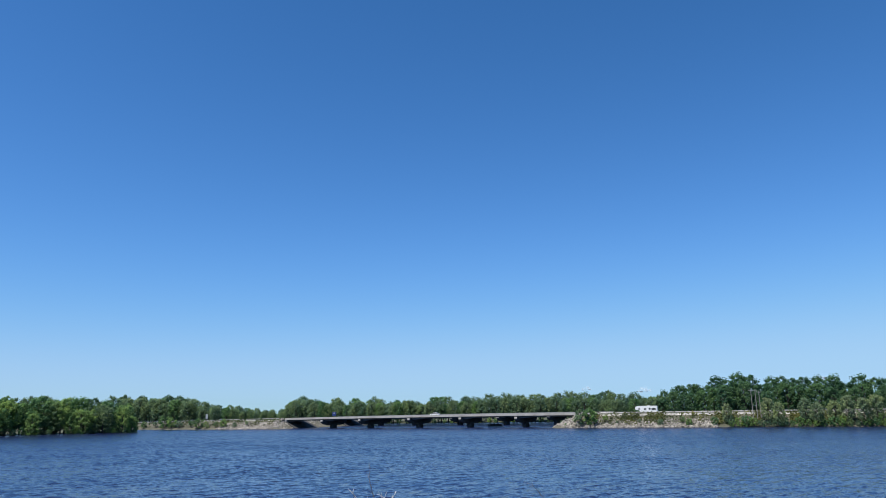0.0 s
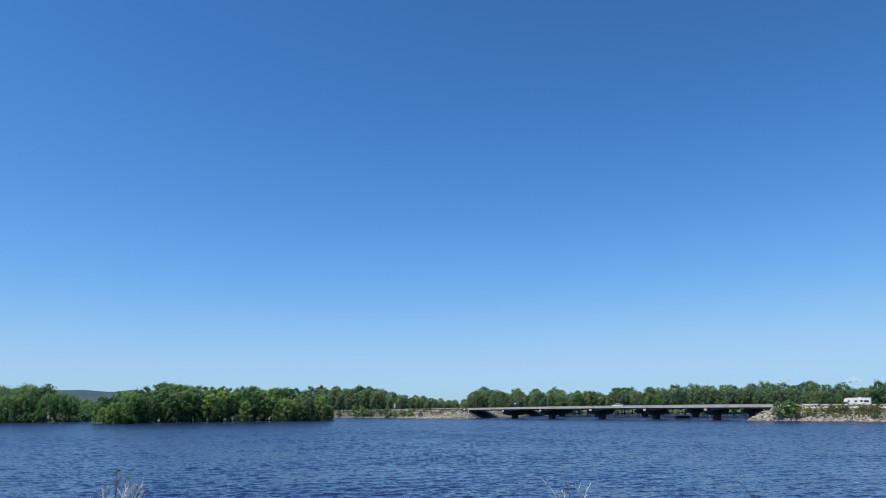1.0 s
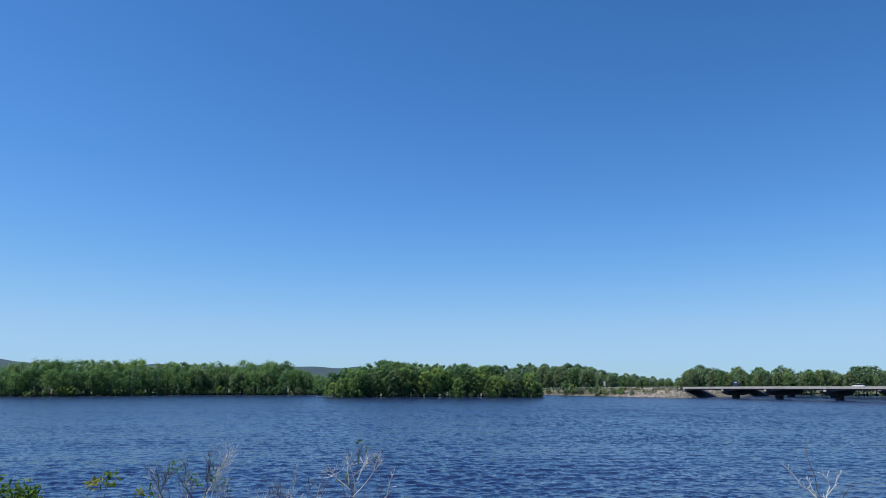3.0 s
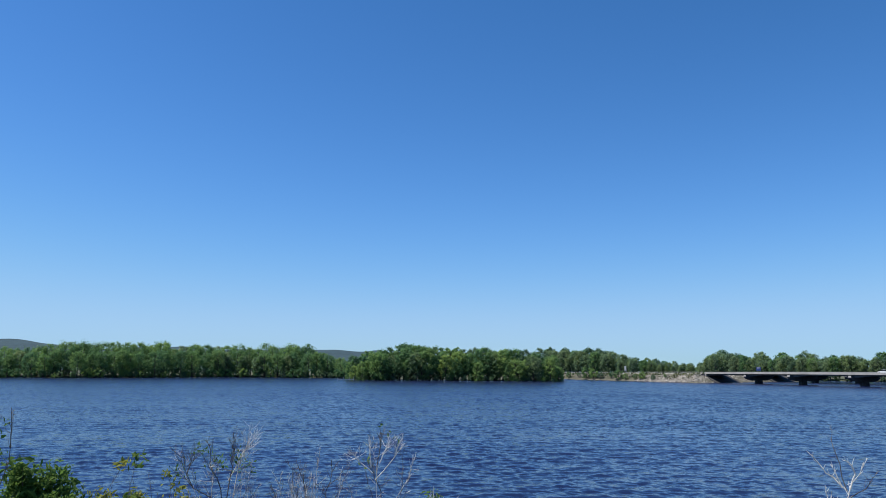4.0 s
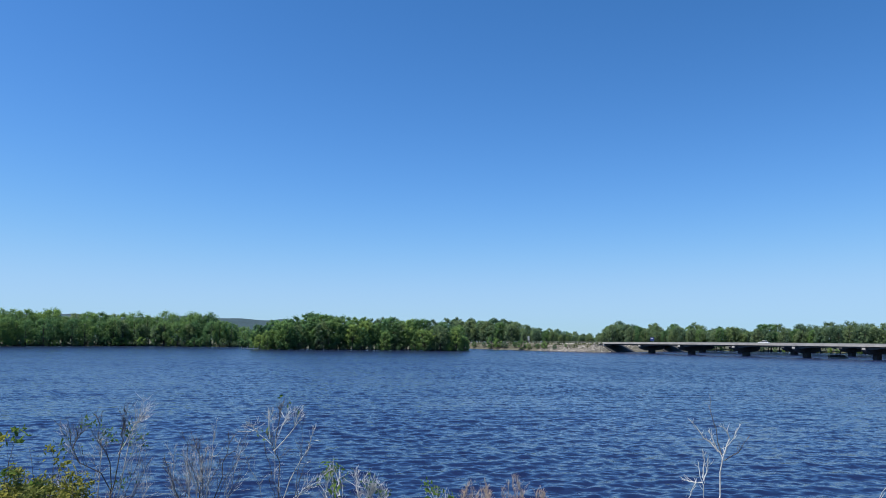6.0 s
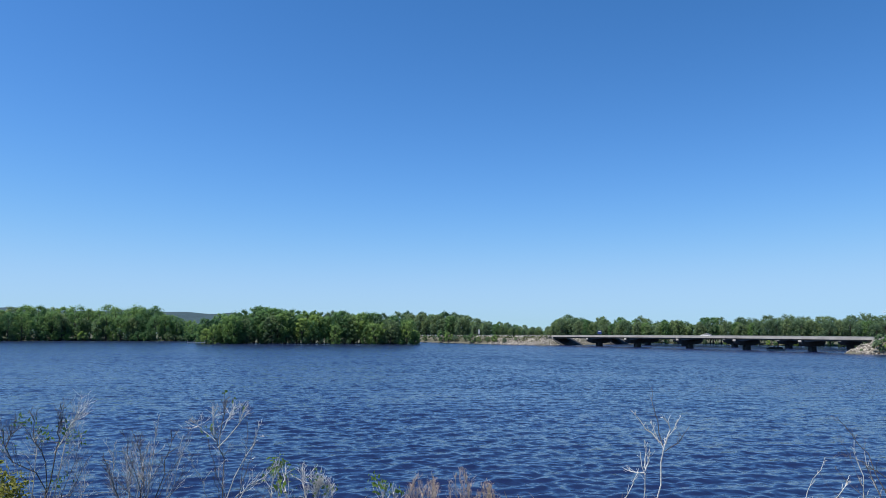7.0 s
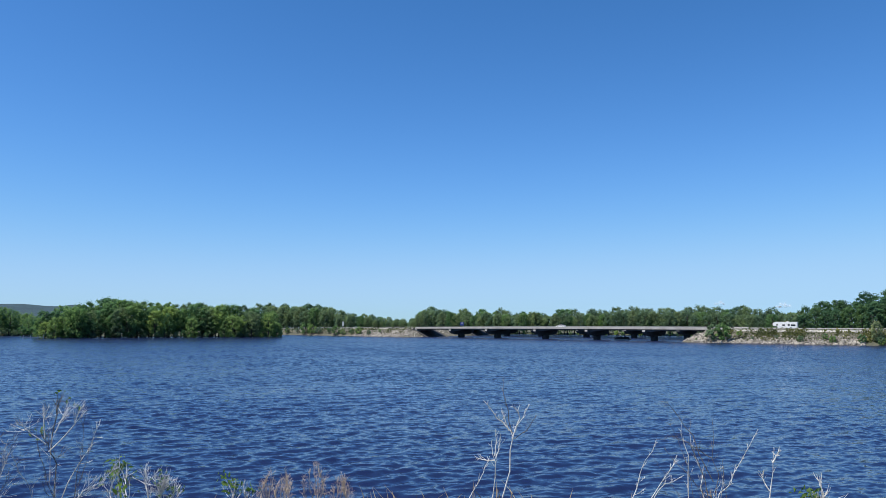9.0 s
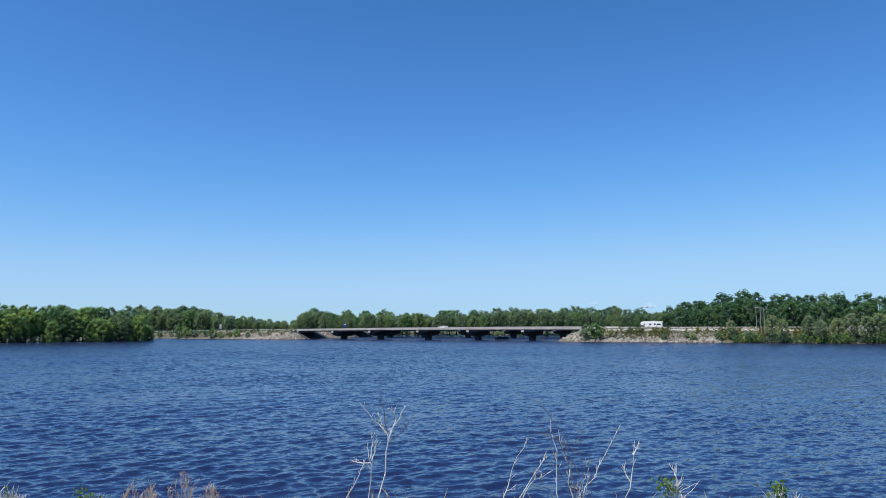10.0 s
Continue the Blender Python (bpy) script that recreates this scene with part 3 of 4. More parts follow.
# ---------------------------------------------------------------- trees
def make_tree(height, width, seed, leaf, clear=0.15, leaves=1850, size=0.365, lobes=34, airy=0.0):
    """A broad-leaved tree: tapered trunk, limbs, and a crown of many small leaf clumps gathered on lobes."""
    rng = np.random.default_rng(seed)
    root = new("tree")
    verts, faces = [], []
    lean = Vector((rng.normal() * 0.05, rng.normal() * 0.05, 1))
    path = [Vector((lean.x * z + 0.12 * math.sin(z), lean.y * z, z)) for z in np.linspace(-0.8, height * 0.86, 7)]
    base = 0.016 * height + 0.06
    tube(verts, faces, path, [base * (1.15 - 0.95 * k / 6) for k in range(7)], 6)
    raw("trunk", [tuple(v) for v in verts], faces, BARK, root)
    centres, spans = [], []
    mid_z, half_z = height * (0.5 + clear * 0.5), height * (0.40 - clear * 0.42)
    for k in range(lobes):
        f = (k + 0.5) / lobes
        down = math.acos(1 - 1.85 * f)
        w = k * 2.4 + rng.normal() * 0.3
        reach = width * 0.34 * rng.uniform(0.8, 1.12) * math.sin(down) ** 0.8
        centres.append(np.array([math.cos(w) * reach, math.sin(w) * reach, mid_z + half_z * math.cos(down) * rng.uniform(0.88, 1.05)]))
        spans.append(np.array([1, 1, 0.85]) * width * rng.uniform(0.10, 0.18) )
    for centre in centres[::2]:
        z0 = max(centre[2] - height * 0.16, height * 0.06)
        start = path[0].lerp(path[-1], min(z0 / (height * 0.86), 0.95))
        end = Vector(centre)
        mid = start.lerp(end, 0.5) + Vector((0, 0, -0.05 * height * rng.random()))
        verts, faces = [], []
        tube(verts, faces, [start, mid, end], [base * 0.42, base * 0.28, base * 0.08], 4)
        raw("limb", [tuple(v) for v in verts], faces, BARK, root)
    share = (lobes * rng.random(leaves) ** 1.08).astype(int)  # the sunny top is the densest
    out = rng.normal(size=(leaves, 3))
    out /= np.linalg.norm(out, axis=1, keepdims=True)
    depth = rng.uniform(0.0, 1.0, leaves) ** (0.33 if not airy else 0.5)
    places = np.array(centres)[share] + out * np.array(spans)[share] * (depth * (1 + 0.35 * rng.normal(size=leaves).clip(-1.5, 0.35)))[:, None]
    places[:, 2] = np.maximum(places[:, 2], 0.12 + rng.random(leaves) * 0.5)
    normals = out + rng.normal(size=(leaves, 3)) * 0.28 + np.array([0, 0, 0.6])
    cards("crown", places, normals, size, rng, leaf, root)
    return root


def plant(kinds, spots, label, group, rng, lift=0.0):
    for x, y, z, scale in spots:
        source = kinds[int(rng.integers(len(kinds)))]
        m = pose(x, y, z + lift, 0, 0, rng.uniform(0, 360)) @ Matrix.Diagonal((scale * rng.uniform(0.85, 1.2), scale * rng.uniform(0.85, 1.2), scale, 1))
        tagged(copy_thing(source, m), label, "tree", group)


def massed(name, kinds, spots, label, category, rng):
    """Trees that nobody could count: one object, with crowns and trunks in it."""
    store = []
    for source in kinds:
        pieces = [(np.array([v.co[:] for v in o.data.vertices]), [tuple(f.vertices) for f in o.data.polygons], 0 if o.name.startswith("crown") else 1)
                  for o in source.children if not o.name.startswith("limb")]
        leaf = next(o.data.materials[0] for o in source.children if o.name.startswith("crown"))
        store.append((pieces, leaf))
    verts, faces, slots, total, mats = [], [], [], 0, [BARK]
    for x, y, z, scale in spots:
        pieces, leaf = store[int(rng.integers(len(store)))]
        if leaf not in mats:
            mats.append(leaf)
        w, wide = rng.uniform(0, 6.28), scale * rng.uniform(0.85, 1.2)
        turn = np.array([[math.cos(w) * wide, -math.sin(w) * wide, 0], [math.sin(w) * wide, math.cos(w) * wide, 0], [0, 0, scale]])
        for co, polys, wood in pieces:
            verts.append(co @ turn.T + (x, y, z))
            faces += [tuple(i + total for i in f) for f in polys]
            slots += [0 if wood else mats.index(leaf)] * len(polys)
            total += len(co)
    ob = raw(name, np.concatenate(verts).tolist(), faces, BARK)
    for mat in mats[1:]:
        ob.data.materials.append(mat)
    ob.data.polygons.foreach_set("material_index", slots)
    return tagged(ob, label, category, kind="stuff")


def discard(kinds):
    for source in kinds:
        for o in (*source.children_recursive, source):
            bpy.data.objects.remove(o)


def ground_at(x, y):
    return float(ground_height(np.array([float(x)]), np.array([float(y)]))[0])


def woods():
    rng = np.random.default_rng(11)
    tall = [make_tree(18, 13.5, 20 + k, LEAF, 0.04) for k in range(5)]
    flooded = [make_tree(17, 10, 40 + k, LEAF_BRIGHT if k % 3 else LEAF, 0.05, airy=1.0) for k in range(5)] + [make_tree(17, 10.0, 47, LEAF_WILLOW, 0.05, airy=1.0)]
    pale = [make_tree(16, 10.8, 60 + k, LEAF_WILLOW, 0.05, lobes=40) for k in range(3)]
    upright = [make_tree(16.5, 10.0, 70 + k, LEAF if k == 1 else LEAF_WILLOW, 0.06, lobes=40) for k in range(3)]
    poplar = [make_tree(18, 9.2, 90 + k, LEAF_POPLAR, 0.05, lobes=40) for k in range(3)]
    silver = [make_tree(16, 9.0, 95 + k, LEAF_SILVER, 0.03, lobes=40) for k in range(3)]
    low = [make_tree(5, 5.2, 80 + k, (LEAF_WILLOW, LEAF, LEAF_BRIGHT)[k], 0.0, 620, 0.27, 14) for k in range(3)]
    for kind in (tall, flooded, pale, upright, poplar, silver, low):
        for source in kind:
            source.name = "tree"

    # island: tops follow a gentle rise, trunks stand in the flood
    spots = []
    for row, (r, step) in enumerate(((394, 0.50), (402, 0.62), (412, 0.7))):
        if row == 1:
            front, spots = spots, []
        az = -20.3 + row * 0.25
        while az < -3.9:
            peak = (1.06 - 0.55 * max(0, (az + 5.2) / 1.3)) + 0.20 * math.exp(-((az + 15) / 1.0) ** 2) + 0.06 * math.exp(-((az + 17.6) / 0.5) ** 2) - 0.25 * max(0, (-18.9 - az) / 1.4)
            p = polar(az + rng.normal() * 0.12, r + rng.normal() * 2.2)
            spots.append((p.x, p.y, min(ground_at(p.x, p.y), 0.2) - 0.1, peak * rng.uniform(0.76, 1.10)))
            az += step * rng.uniform(0.7, 1.3)
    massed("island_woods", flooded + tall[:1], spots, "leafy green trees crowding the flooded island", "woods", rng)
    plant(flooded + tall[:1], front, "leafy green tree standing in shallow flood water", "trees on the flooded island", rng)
    spots = []
    for az in np.arange(-20.4, -4.4, 0.55):
        p = polar(az + rng.normal() * 0.3, 389.5 + rng.random() * 3)
        spots.append((p.x, p.y, -0.1, rng.uniform(0.35, 0.85)))
    for az in np.arange(-20.0, -4.6, 0.45):
        p = polar(az + rng.normal() * 0.2, 399 + rng.random() * 6)
        spots.append((p.x, p.y, -0.1, rng.uniform(0.45, 0.8)))
    massed("waterside_scrub", low, spots, "low green willow scrub at the water's edge", "scrub", rng)

    # wooded shore to the left
    spots = []
    for row, (r, step, size) in enumerate(((470, 0.75, 0.95), (480, 0.85, 1.14), (494, 1.1, 1.20))):
        if row == 1:
            front, spots = spots, []
        az = -58.0
        while az < -19.9:
            p = polar(az + rng.normal() * 0.15, r + 6 * math.sin(radians(az) * 21) + 2.0 * max(-az - 40, 0) + rng.normal() * 2.5)
            spots.append((p.x, p.y, max(ground_at(p.x, p.y), 0.0) - 0.1, size * rng.uniform(0.91, 1.06) * (1 - 0.5 * min(max(0, (az + 23.8) / 3.2), 1)) * (1 - 0.15 * min(max((-az - 40.5) / 2, 0), 1))))
            az += step * rng.uniform(0.7, 1.3)
    scrub = []
    for az in np.arange(-58, -20, 0.38):
        p = polar(az + rng.normal() * 0.15, 465.5 + 6 * math.sin(radians(az) * 21) + 2.0 * max(-az - 40, 0) + rng.random() * 3)
        scrub.append((p.x, p.y, -0.15, rng.uniform(0.6, 1.25)))
    for az in np.arange(-52, -20, 0.5):
        p = polar(az + rng.normal() * 0.15, 476 + 6 * math.sin(radians(az) * 21) + 2.0 * max(-az - 40, 0) + rng.random() * 3)
        scrub.append((p.x, p.y, max(ground_at(p.x, p.y), 0.0) - 0.15, rng.uniform(0.9, 1.3)))
    massed("shore_scrub", low, scrub, "low green scrub hanging over the water's edge", "scrub", rng)
    massed("shore_woods", tall + pale[:1], spots, "tall dense green trees on the wooded shore", "woods", rng)
    plant(tall + pale[:1], front, "tall dense green tree on the wooded shore", "trees on the wooded shore", rng)

    # behind the road, left of the bridge and behind the bridge: a row by height along the bearing
    bearings = [-6, -1, 0.4, 1.6, 2.9, 4.5, 6.4, 6.8, 8.9, 10.7, 13.5, 17, 21, 23.6, 27.5, 33.5, 35.4, 36.4, 41, 43.7, 47, 52]
    tops = [1.29, 1.27, 1.0, 0.87, 0.54, 0.33, 0.28, 1.2, 1.2, 0.93, 1.05, 0.95, 1.02, 1.25, 1.25, 1.1, 1.25, 1.8, 2.2, 2.0, 1.95, 1.8]
    for row, (y, step, fade) in enumerate(((447, 4.7, 0.88), (458, 4.9, 1.02))):
        spots, dark = [], []
        x = -y * math.tan(radians(49))
        while x < y * math.tan(radians(9)):
            az = math.degrees(math.atan2(x, y)) - ROAD_TURN
            reach = math.hypot(x, y)
            tall_by = EYE_Z + reach * math.tan(radians(float(np.interp(az, bearings, tops))))
            p = ROAD @ Vector((x + rng.normal(), y + rng.normal() * 2.5 + 6 * math.sin(x * 0.031), 0))
            z = max(ground_at(p.x, p.y), 0) - 0.1
            (dark if az > 35.2 else spots).append((p.x, p.y, z, (tall_by - z) / (17.9 if az > 35.2 else 16.4) * fade * rng.uniform(0.80, 1.07) * (1.12 if az < 0.5 else 1.05 if az < 34 else 1.01)))
            x += step * rng.uniform(0.7, 1.3) * (1.15 if dark else min(1.0, spots[-1][3]))
        if row == 0:
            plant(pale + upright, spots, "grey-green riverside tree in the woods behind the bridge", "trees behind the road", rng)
            plant(poplar, dark, "tall dark green cottonwood behind the road", "cottonwoods behind the road", rng)
        else:
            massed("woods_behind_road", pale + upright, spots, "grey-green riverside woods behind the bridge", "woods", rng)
            massed("woods_behind_road", poplar, dark, "tall dark green cottonwoods behind the road", "woods", rng)

    spots = []
    for x in np.arange(-330, 40, 6.0):
        p = ROAD @ Vector((x + rng.normal(), 441.5 + 6 * math.sin(x * 0.031) + rng.random() * 2.5, 0))
        spots.append((p.x, p.y, -0.1, rng.uniform(0.5, 0.95)))
    massed("far_shore_scrub", low, spots, "low green scrub on the shore beyond the bridge", "scrub", rng)

    # trees and scrub on the dam's near slope
    spots = []
    for az, scale in ((39.65, 0.74), (42.4, 0.92), (43.1, 0.75), (44.8, 0.9), (45.5, 0.74), (46.6, 0.8), (47.4, 0.95), (48.3, 0.86), (49.1, 0.95), (50.2, 0.9), (51.5, 0.95), (52.5, 0.9), (53.5, 0.95)):
        x = 318 * math.tan(radians(az + ROAD_TURN))
        p = ROAD @ Vector((x, 318 + rng.normal() * 1.2, 0))
        spots.append((p.x, p.y, 0.6, scale * 0.78))
    plant(silver, spots, "pale silvery green willow on the embankment's slope", "trees on the embankment", rng)
    spots = []
    for az, up, scale in ((29.2, 0.8, 1.45), (29.9, 0.9, 1.5), (28.0, 0.6, 0.3), (30.9, 2.8, 0.5), (35.0, 0.4, 0.65), (31.8, 1.5, 0.3), (33.4, 2.0, 0.34), (36.5, 2.0, 0.5), (37, 0.6, 0.6), (38.8, 0.4, 0.8), (39.9, 0.3, 0.7),
                          (41, 0.2, 0.9), (43.3, 0.3, 0.8), (45.6, 0.2, 0.9), (47, 0.2, 0.8), (49.4, 0.2, 1.0), (-4.2, 0.4, 1.0), (-3.4, 0.8, 0.8), (-2.7, 1.5, 0.6), (-2.0, 0.6, 1.5), (-1.5, 0.5, 1.3), (-1.0, 0.8, 0.9), (-0.3, 1.6, 0.7), (0.35, 0.4, 1.2), (0.9, 0.4, 0.8), (1.5, 1.2, 0.6), (2.1, 0.6, 1.0), (2.9, 0.4, 0.7), (3.6, 2.2, 0.5)):
        x = 317.5 * math.tan(radians(az + ROAD_TURN))
        p = ROAD @ Vector((x, 317.0 + up * 1.1, 0))
        spots.append((p.x, p.y, up, scale))
    for az in np.arange(39.9, 54, 0.5):
        x = 316.5 * math.tan(radians(az + ROAD_TURN))
        p = ROAD @ Vector((x, 315.2 + rng.random() * 1.2, 0))
        spots.append((p.x, p.y, -0.1, rng.uniform(0.5, 0.85)))
    plant(low, spots, "round green bush on the stony embankment", "bushes on the embankment", rng)
    discard(tall + flooded + pale + upright + poplar + silver + low)

    # the woods that go on behind the first rows
    n = 44000
    az = rng.uniform(-62, -18, n // 2)
    r = rng.uniform(500, 640, n // 2)
    one = np.stack([r * np.sin(np.radians(az)), r * np.cos(np.radians(az)), 1 + 15.0 * rng.random(n // 2) ** 0.5 * (1 - 0.6 * np.clip((az + 24.6) / 4, 0, 1)) + rng.normal(size=n // 2) * 0.8], -1)
    x = rng.uniform(-520, 90, n // 2)
    y = rng.uniform(466, 520, n // 2)
    az = np.degrees(np.arctan2(x, y)) - ROAD_TURN
    top = EYE_Z - 2 + np.hypot(x, y) * 0.88 * np.tan(np.radians(np.interp(az, bearings, tops)))
    c, s = math.cos(radians(ROAD_TURN)), math.sin(radians(ROAD_TURN))
    two = np.stack([x * c - y * s, x * s + y * c, 1 + (top - 2.5) * rng.random(n // 2) ** 0.45], -1)
    places = np.concatenate([one, two])
    tagged(cards("far_woods", places, rng.normal(size=places.shape) + np.array([0, -0.6, 0.6]), 0.6, rng, LEAF, None), "dense green woods going on behind the shore", "woods", kind="stuff")


woods()


# ---------------------------------------------------------------- things by the road and on the water
def along(az, y):
    """The road frame's x at which a bearing meets the line y."""
    return y * math.tan(radians(az + ROAD_TURN))


def wheel(parent, x, y, r, w=0.25):
    bm = bmesh.new()
    bmesh.ops.create_cone(bm, cap_ends=True, segments=16, radius1=r, radius2=r, depth=w, matrix=pose(x, y, r, 90, 0, 0))
    tyre = part("wheel", bm, BLACK, parent)
    bm = bmesh.new()
    bmesh.ops.create_cone(bm, cap_ends=True, segments=12, radius1=r * 0.55, radius2=r * 0.5, depth=w + 0.03, matrix=pose(x, y, r, 90, 0, 0))
    part("rim", bm, GALVANISED, tyre)


def camper_trailer(az, y):
    x = along(az, y)
    ob = thing("camper_trailer", ROAD @ pose(x, y, road_z(x) + 0.05), "long white camper trailer with a raised nose and dark windows", "camper trailer")
    side = [(-3.0, 0.6), (4.5, 0.6), (4.6, 0.9), (4.6, 3.1), (4.4, 3.25), (-3.6, 3.25), (-4.6, 3.0), (-5.1, 2.4), (-4.9, 1.6), (-3.3, 1.45)]
    bm = prism(bmesh.new(), side, 1, -1.2, 1.2)
    bmesh.ops.bevel(bm, geom=bm.edges[:], offset=0.08, segments=2, affect="EDGES")
    part("body", bm, WHITE, ob)
    for x0, x1, z0, z1 in ((-1.2, -0.2, 1.6, 2.2), (0.9, 1.7, 1.6, 2.3), (2.1, 3.9, 1.5, 2.2), (-3.6, -2.9, 1.7, 2.2)):
        part("window", boxed(x0, x1, -1.225, -1.19, z0, z1, bevel=0.01), DARK_GLASS, ob)
    part("door", boxed(0.0, 0.7, -1.225, -1.19, 0.7, 2.4, bevel=0.01), WHITE, ob)
    part("stripe", boxed(-4.5, 4.4, -1.215, -1.19, 1.0, 1.15), GREY_PAINT, ob, "grey stripe")
    part("roof_unit", boxed(0.2, 1.2, -0.4, 0.4, 3.14, 3.4, bevel=0.06), WHITE, ob)
    for wy in (-0.9, 0.9):
        part("landing_leg", boxed(-2.9, -2.75, wy - 0.08, wy + 0.08, 0.0, 0.62), GALVANISED, ob)
    for wx in (1.5, 2.4):
        for wy in (-1.05, 1.05):
            wheel(ob, wx, wy, 0.38)
    return ob


camper_trailer(34.1, NEAR_Y - 3.0)


def car(az, y):
    x = along(az, y)
    ob = thing("car", ROAD @ pose(x, y, road_z(x) + 0.06) @ Matrix.Diagonal((1.08, 1, 1.28, 1)), "white sport utility car on the bridge", "car")
    hull = [(-2.3, 0.35), (2.3, 0.35), (2.35, 0.75), (2.1, 0.98), (1.5, 1.0), (-1.2, 1.0), (-2.2, 0.85), (-2.35, 0.6)]
    bm = prism(bmesh.new(), hull, 1, -0.9, 0.9)
    bmesh.ops.bevel(bm, geom=bm.edges[:], offset=0.07, segments=2, affect="EDGES")
    part("body", bm, WHITE, ob)
    part("cabin", prism(bmesh.new(), [(-1.15, 1.0), (1.6, 1.0), (1.1, 1.42), (-0.45, 1.42)], 1, -0.78, 0.78), DARK_GLASS, ob, "dark car windows")
    part("roof", boxed(-0.5, 1.15, -0.76, 0.76, 1.42, 1.5, bevel=0.03), WHITE, ob)
    for wx in (-1.4, 1.4):
        for wy in (-0.82, 0.82):
            wheel(ob, wx, wy, 0.33, 0.2)
    part("tail_light", boxed(2.28, 2.37, -0.8, -0.5, 0.7, 0.85), RED, ob)
    return ob


car(18.0, NEAR_Y - 4.0)


def road_sign(az, y, wide, tall, foot, face, label, bars):
    x = along(az, y)
    ob = thing("road_sign", ROAD @ pose(x, y, road_z(x) - 0.05, 0, 0, -20), label, "road sign")
    part("panel", boxed(-wide / 2, wide / 2, -0.04, 0.04, foot, foot + tall, bevel=0.01), face, ob)
    for px in (-wide * 0.3, wide * 0.3):
        part("post", boxed(px - 0.07, px + 0.07, 0.045, 0.2, -0.2, foot + tall - 0.1), GALVANISED, ob)
    for k in range(bars):
        z = foot + tall * (0.68 - 0.3 * k)
        part("lettering_bar", boxed(-wide * 0.32, wide * (0.3 - 0.12 * k), -0.052, -0.038, z, z + tall * 0.1), WHITE, ob, "plain white bar")


road_sign(10.25, 400.0, 4.2, 2.3, 1.5, BLUE, "blue highway guide sign on two posts", 1)
road_sign(0.9, 341.0, 2.6, 2.8, 1.7, GREY_PAINT, "bare grey back of a highway sign on posts", 0)


def pole(x, y, tall):
    ob = thing("utility_pole", ROAD @ pose(x, y, 3.5), "grey timber utility pole with crossarms", "utility pole", "utility poles by the road")
    verts, faces = [], []
    tube(verts, faces, [Vector((0, 0, -3)), Vector((0, 0, tall * 0.5)), Vector((0, 0, tall))], [0.17, 0.14, 0.11], 8)
    raw("shaft", [tuple(v) for v in verts], faces, TIMBER, ob)
    for z in (tall - 0.6,):
        part("crossarm", boxed(-0.9, 0.9, -0.16, -0.04, z - 0.07, z + 0.07, bevel=0.01), GALVANISED, ob)
        for px in (-0.8, 0.8):
            part("insulator", boxed(px - 0.06, px + 0.06, -0.16, -0.04, z + 0.07, z + 0.3, bevel=0.02), GREY_PAINT, ob)


for az, y, tall in ((41.4, 322.0, 11.4), (41.68, 322.3, 11.2), (41.92, 322.6, 10.6)):
    pole(along(az, y), y, tall)


def pontoon_boat(az, r, turn):
    ob = thing("pontoon_boat", Matrix.Translation(polar(az, r, 0.0)) @ pose(0, 0, 0, 0, 0, turn) @ Matrix.Diagonal((1.15, 1.15, 1.3, 1)), "small grey pontoon boat with a dark canopy on the water", "boat")
    for y in (-0.9, 0.9):
        verts, faces = [], []
        tube(verts, faces, [Vector((-3.2, y, 0.22)), Vector((-2.7, y, 0.1)), Vector((2.6, y, 0.1)), Vector((3.2, y, 0.3))], [0.1, 0.33, 0.33, 0.08], 10)
        raw("pontoon", [tuple(v) for v in verts], faces, GALVANISED, ob)
    part("deck", boxed(-3.0, 2.9, -1.2, 1.2, 0.42, 0.52, bevel=0.02), BLACK, ob)
    for y in (-1.18, 1.18):
        part("side_panel", boxed(-2.8, 2.4, y - 0.03, y + 0.03, 0.525, 1.15, bevel=0.01), BLACK, ob)
    part("console", boxed(-0.4, 0.3, 0.3, 0.9, 0.525, 1.3, bevel=0.05), WHITE, ob)
    for px in (-2.3, 0.6):
        for y in (-1.05, 1.05):
            part("canopy_pole", boxed(px - 0.03, px + 0.03, y - 0.03, y + 0.03, 0.525, 2.2), GALVANISED, ob)
    part("canopy", boxed(-2.6, 0.9, -1.2, 1.2, 2.2, 2.3, bevel=0.04), BLACK, ob, "dark fabric canopy")
    part("outboard_motor", boxed(-3.5, -3.05, -0.2, 0.2, 0.2, 1.1, bevel=0.06), BLACK, ob)


pontoon_boat(22.7, 362, -22)


def cloud(az, el, wide, seed):
    """A small flat-bottomed heap of thin cloud, far off over the horizon."""
    rng = np.random.default_rng(seed)
    far = 4600.0
    span = far * math.radians(wide)
    bm = bmesh.new()
    for k in range(26):
        f = rng.uniform(-0.5, 0.5)
        tall = 0.30 * (1 - (2 * f) ** 2) + 0.03
        size = span * rng.uniform(0.05, 0.11) * (1.2 - abs(f))
        bmesh.ops.create_icosphere(bm, subdivisions=2, radius=1, matrix=Matrix.LocRotScale((span * f, rng.normal() * span * 0.1, span * tall * rng.random()), None, (size * 1.5, size * 1.5, size * 0.8)))
    ob = part("cloud", bm, CLOUD)
    ob.matrix_world = Matrix.Translation(polar(az, far, EYE_Z + far * math.tan(radians(el)))) @ pose(0, 0, 0, 0, 0, -az)
    tagged(ob, "small thin white heap cloud low in the sky", "cloud", "small clouds over the horizon")


for az, el, wide, seed in ((29.7, 1.36, 0.75, 1), (34.0, 1.16, 1.0, 2), (46.0, 1.6, 1.0, 3)):
    cloud(az, el, wide, seed)


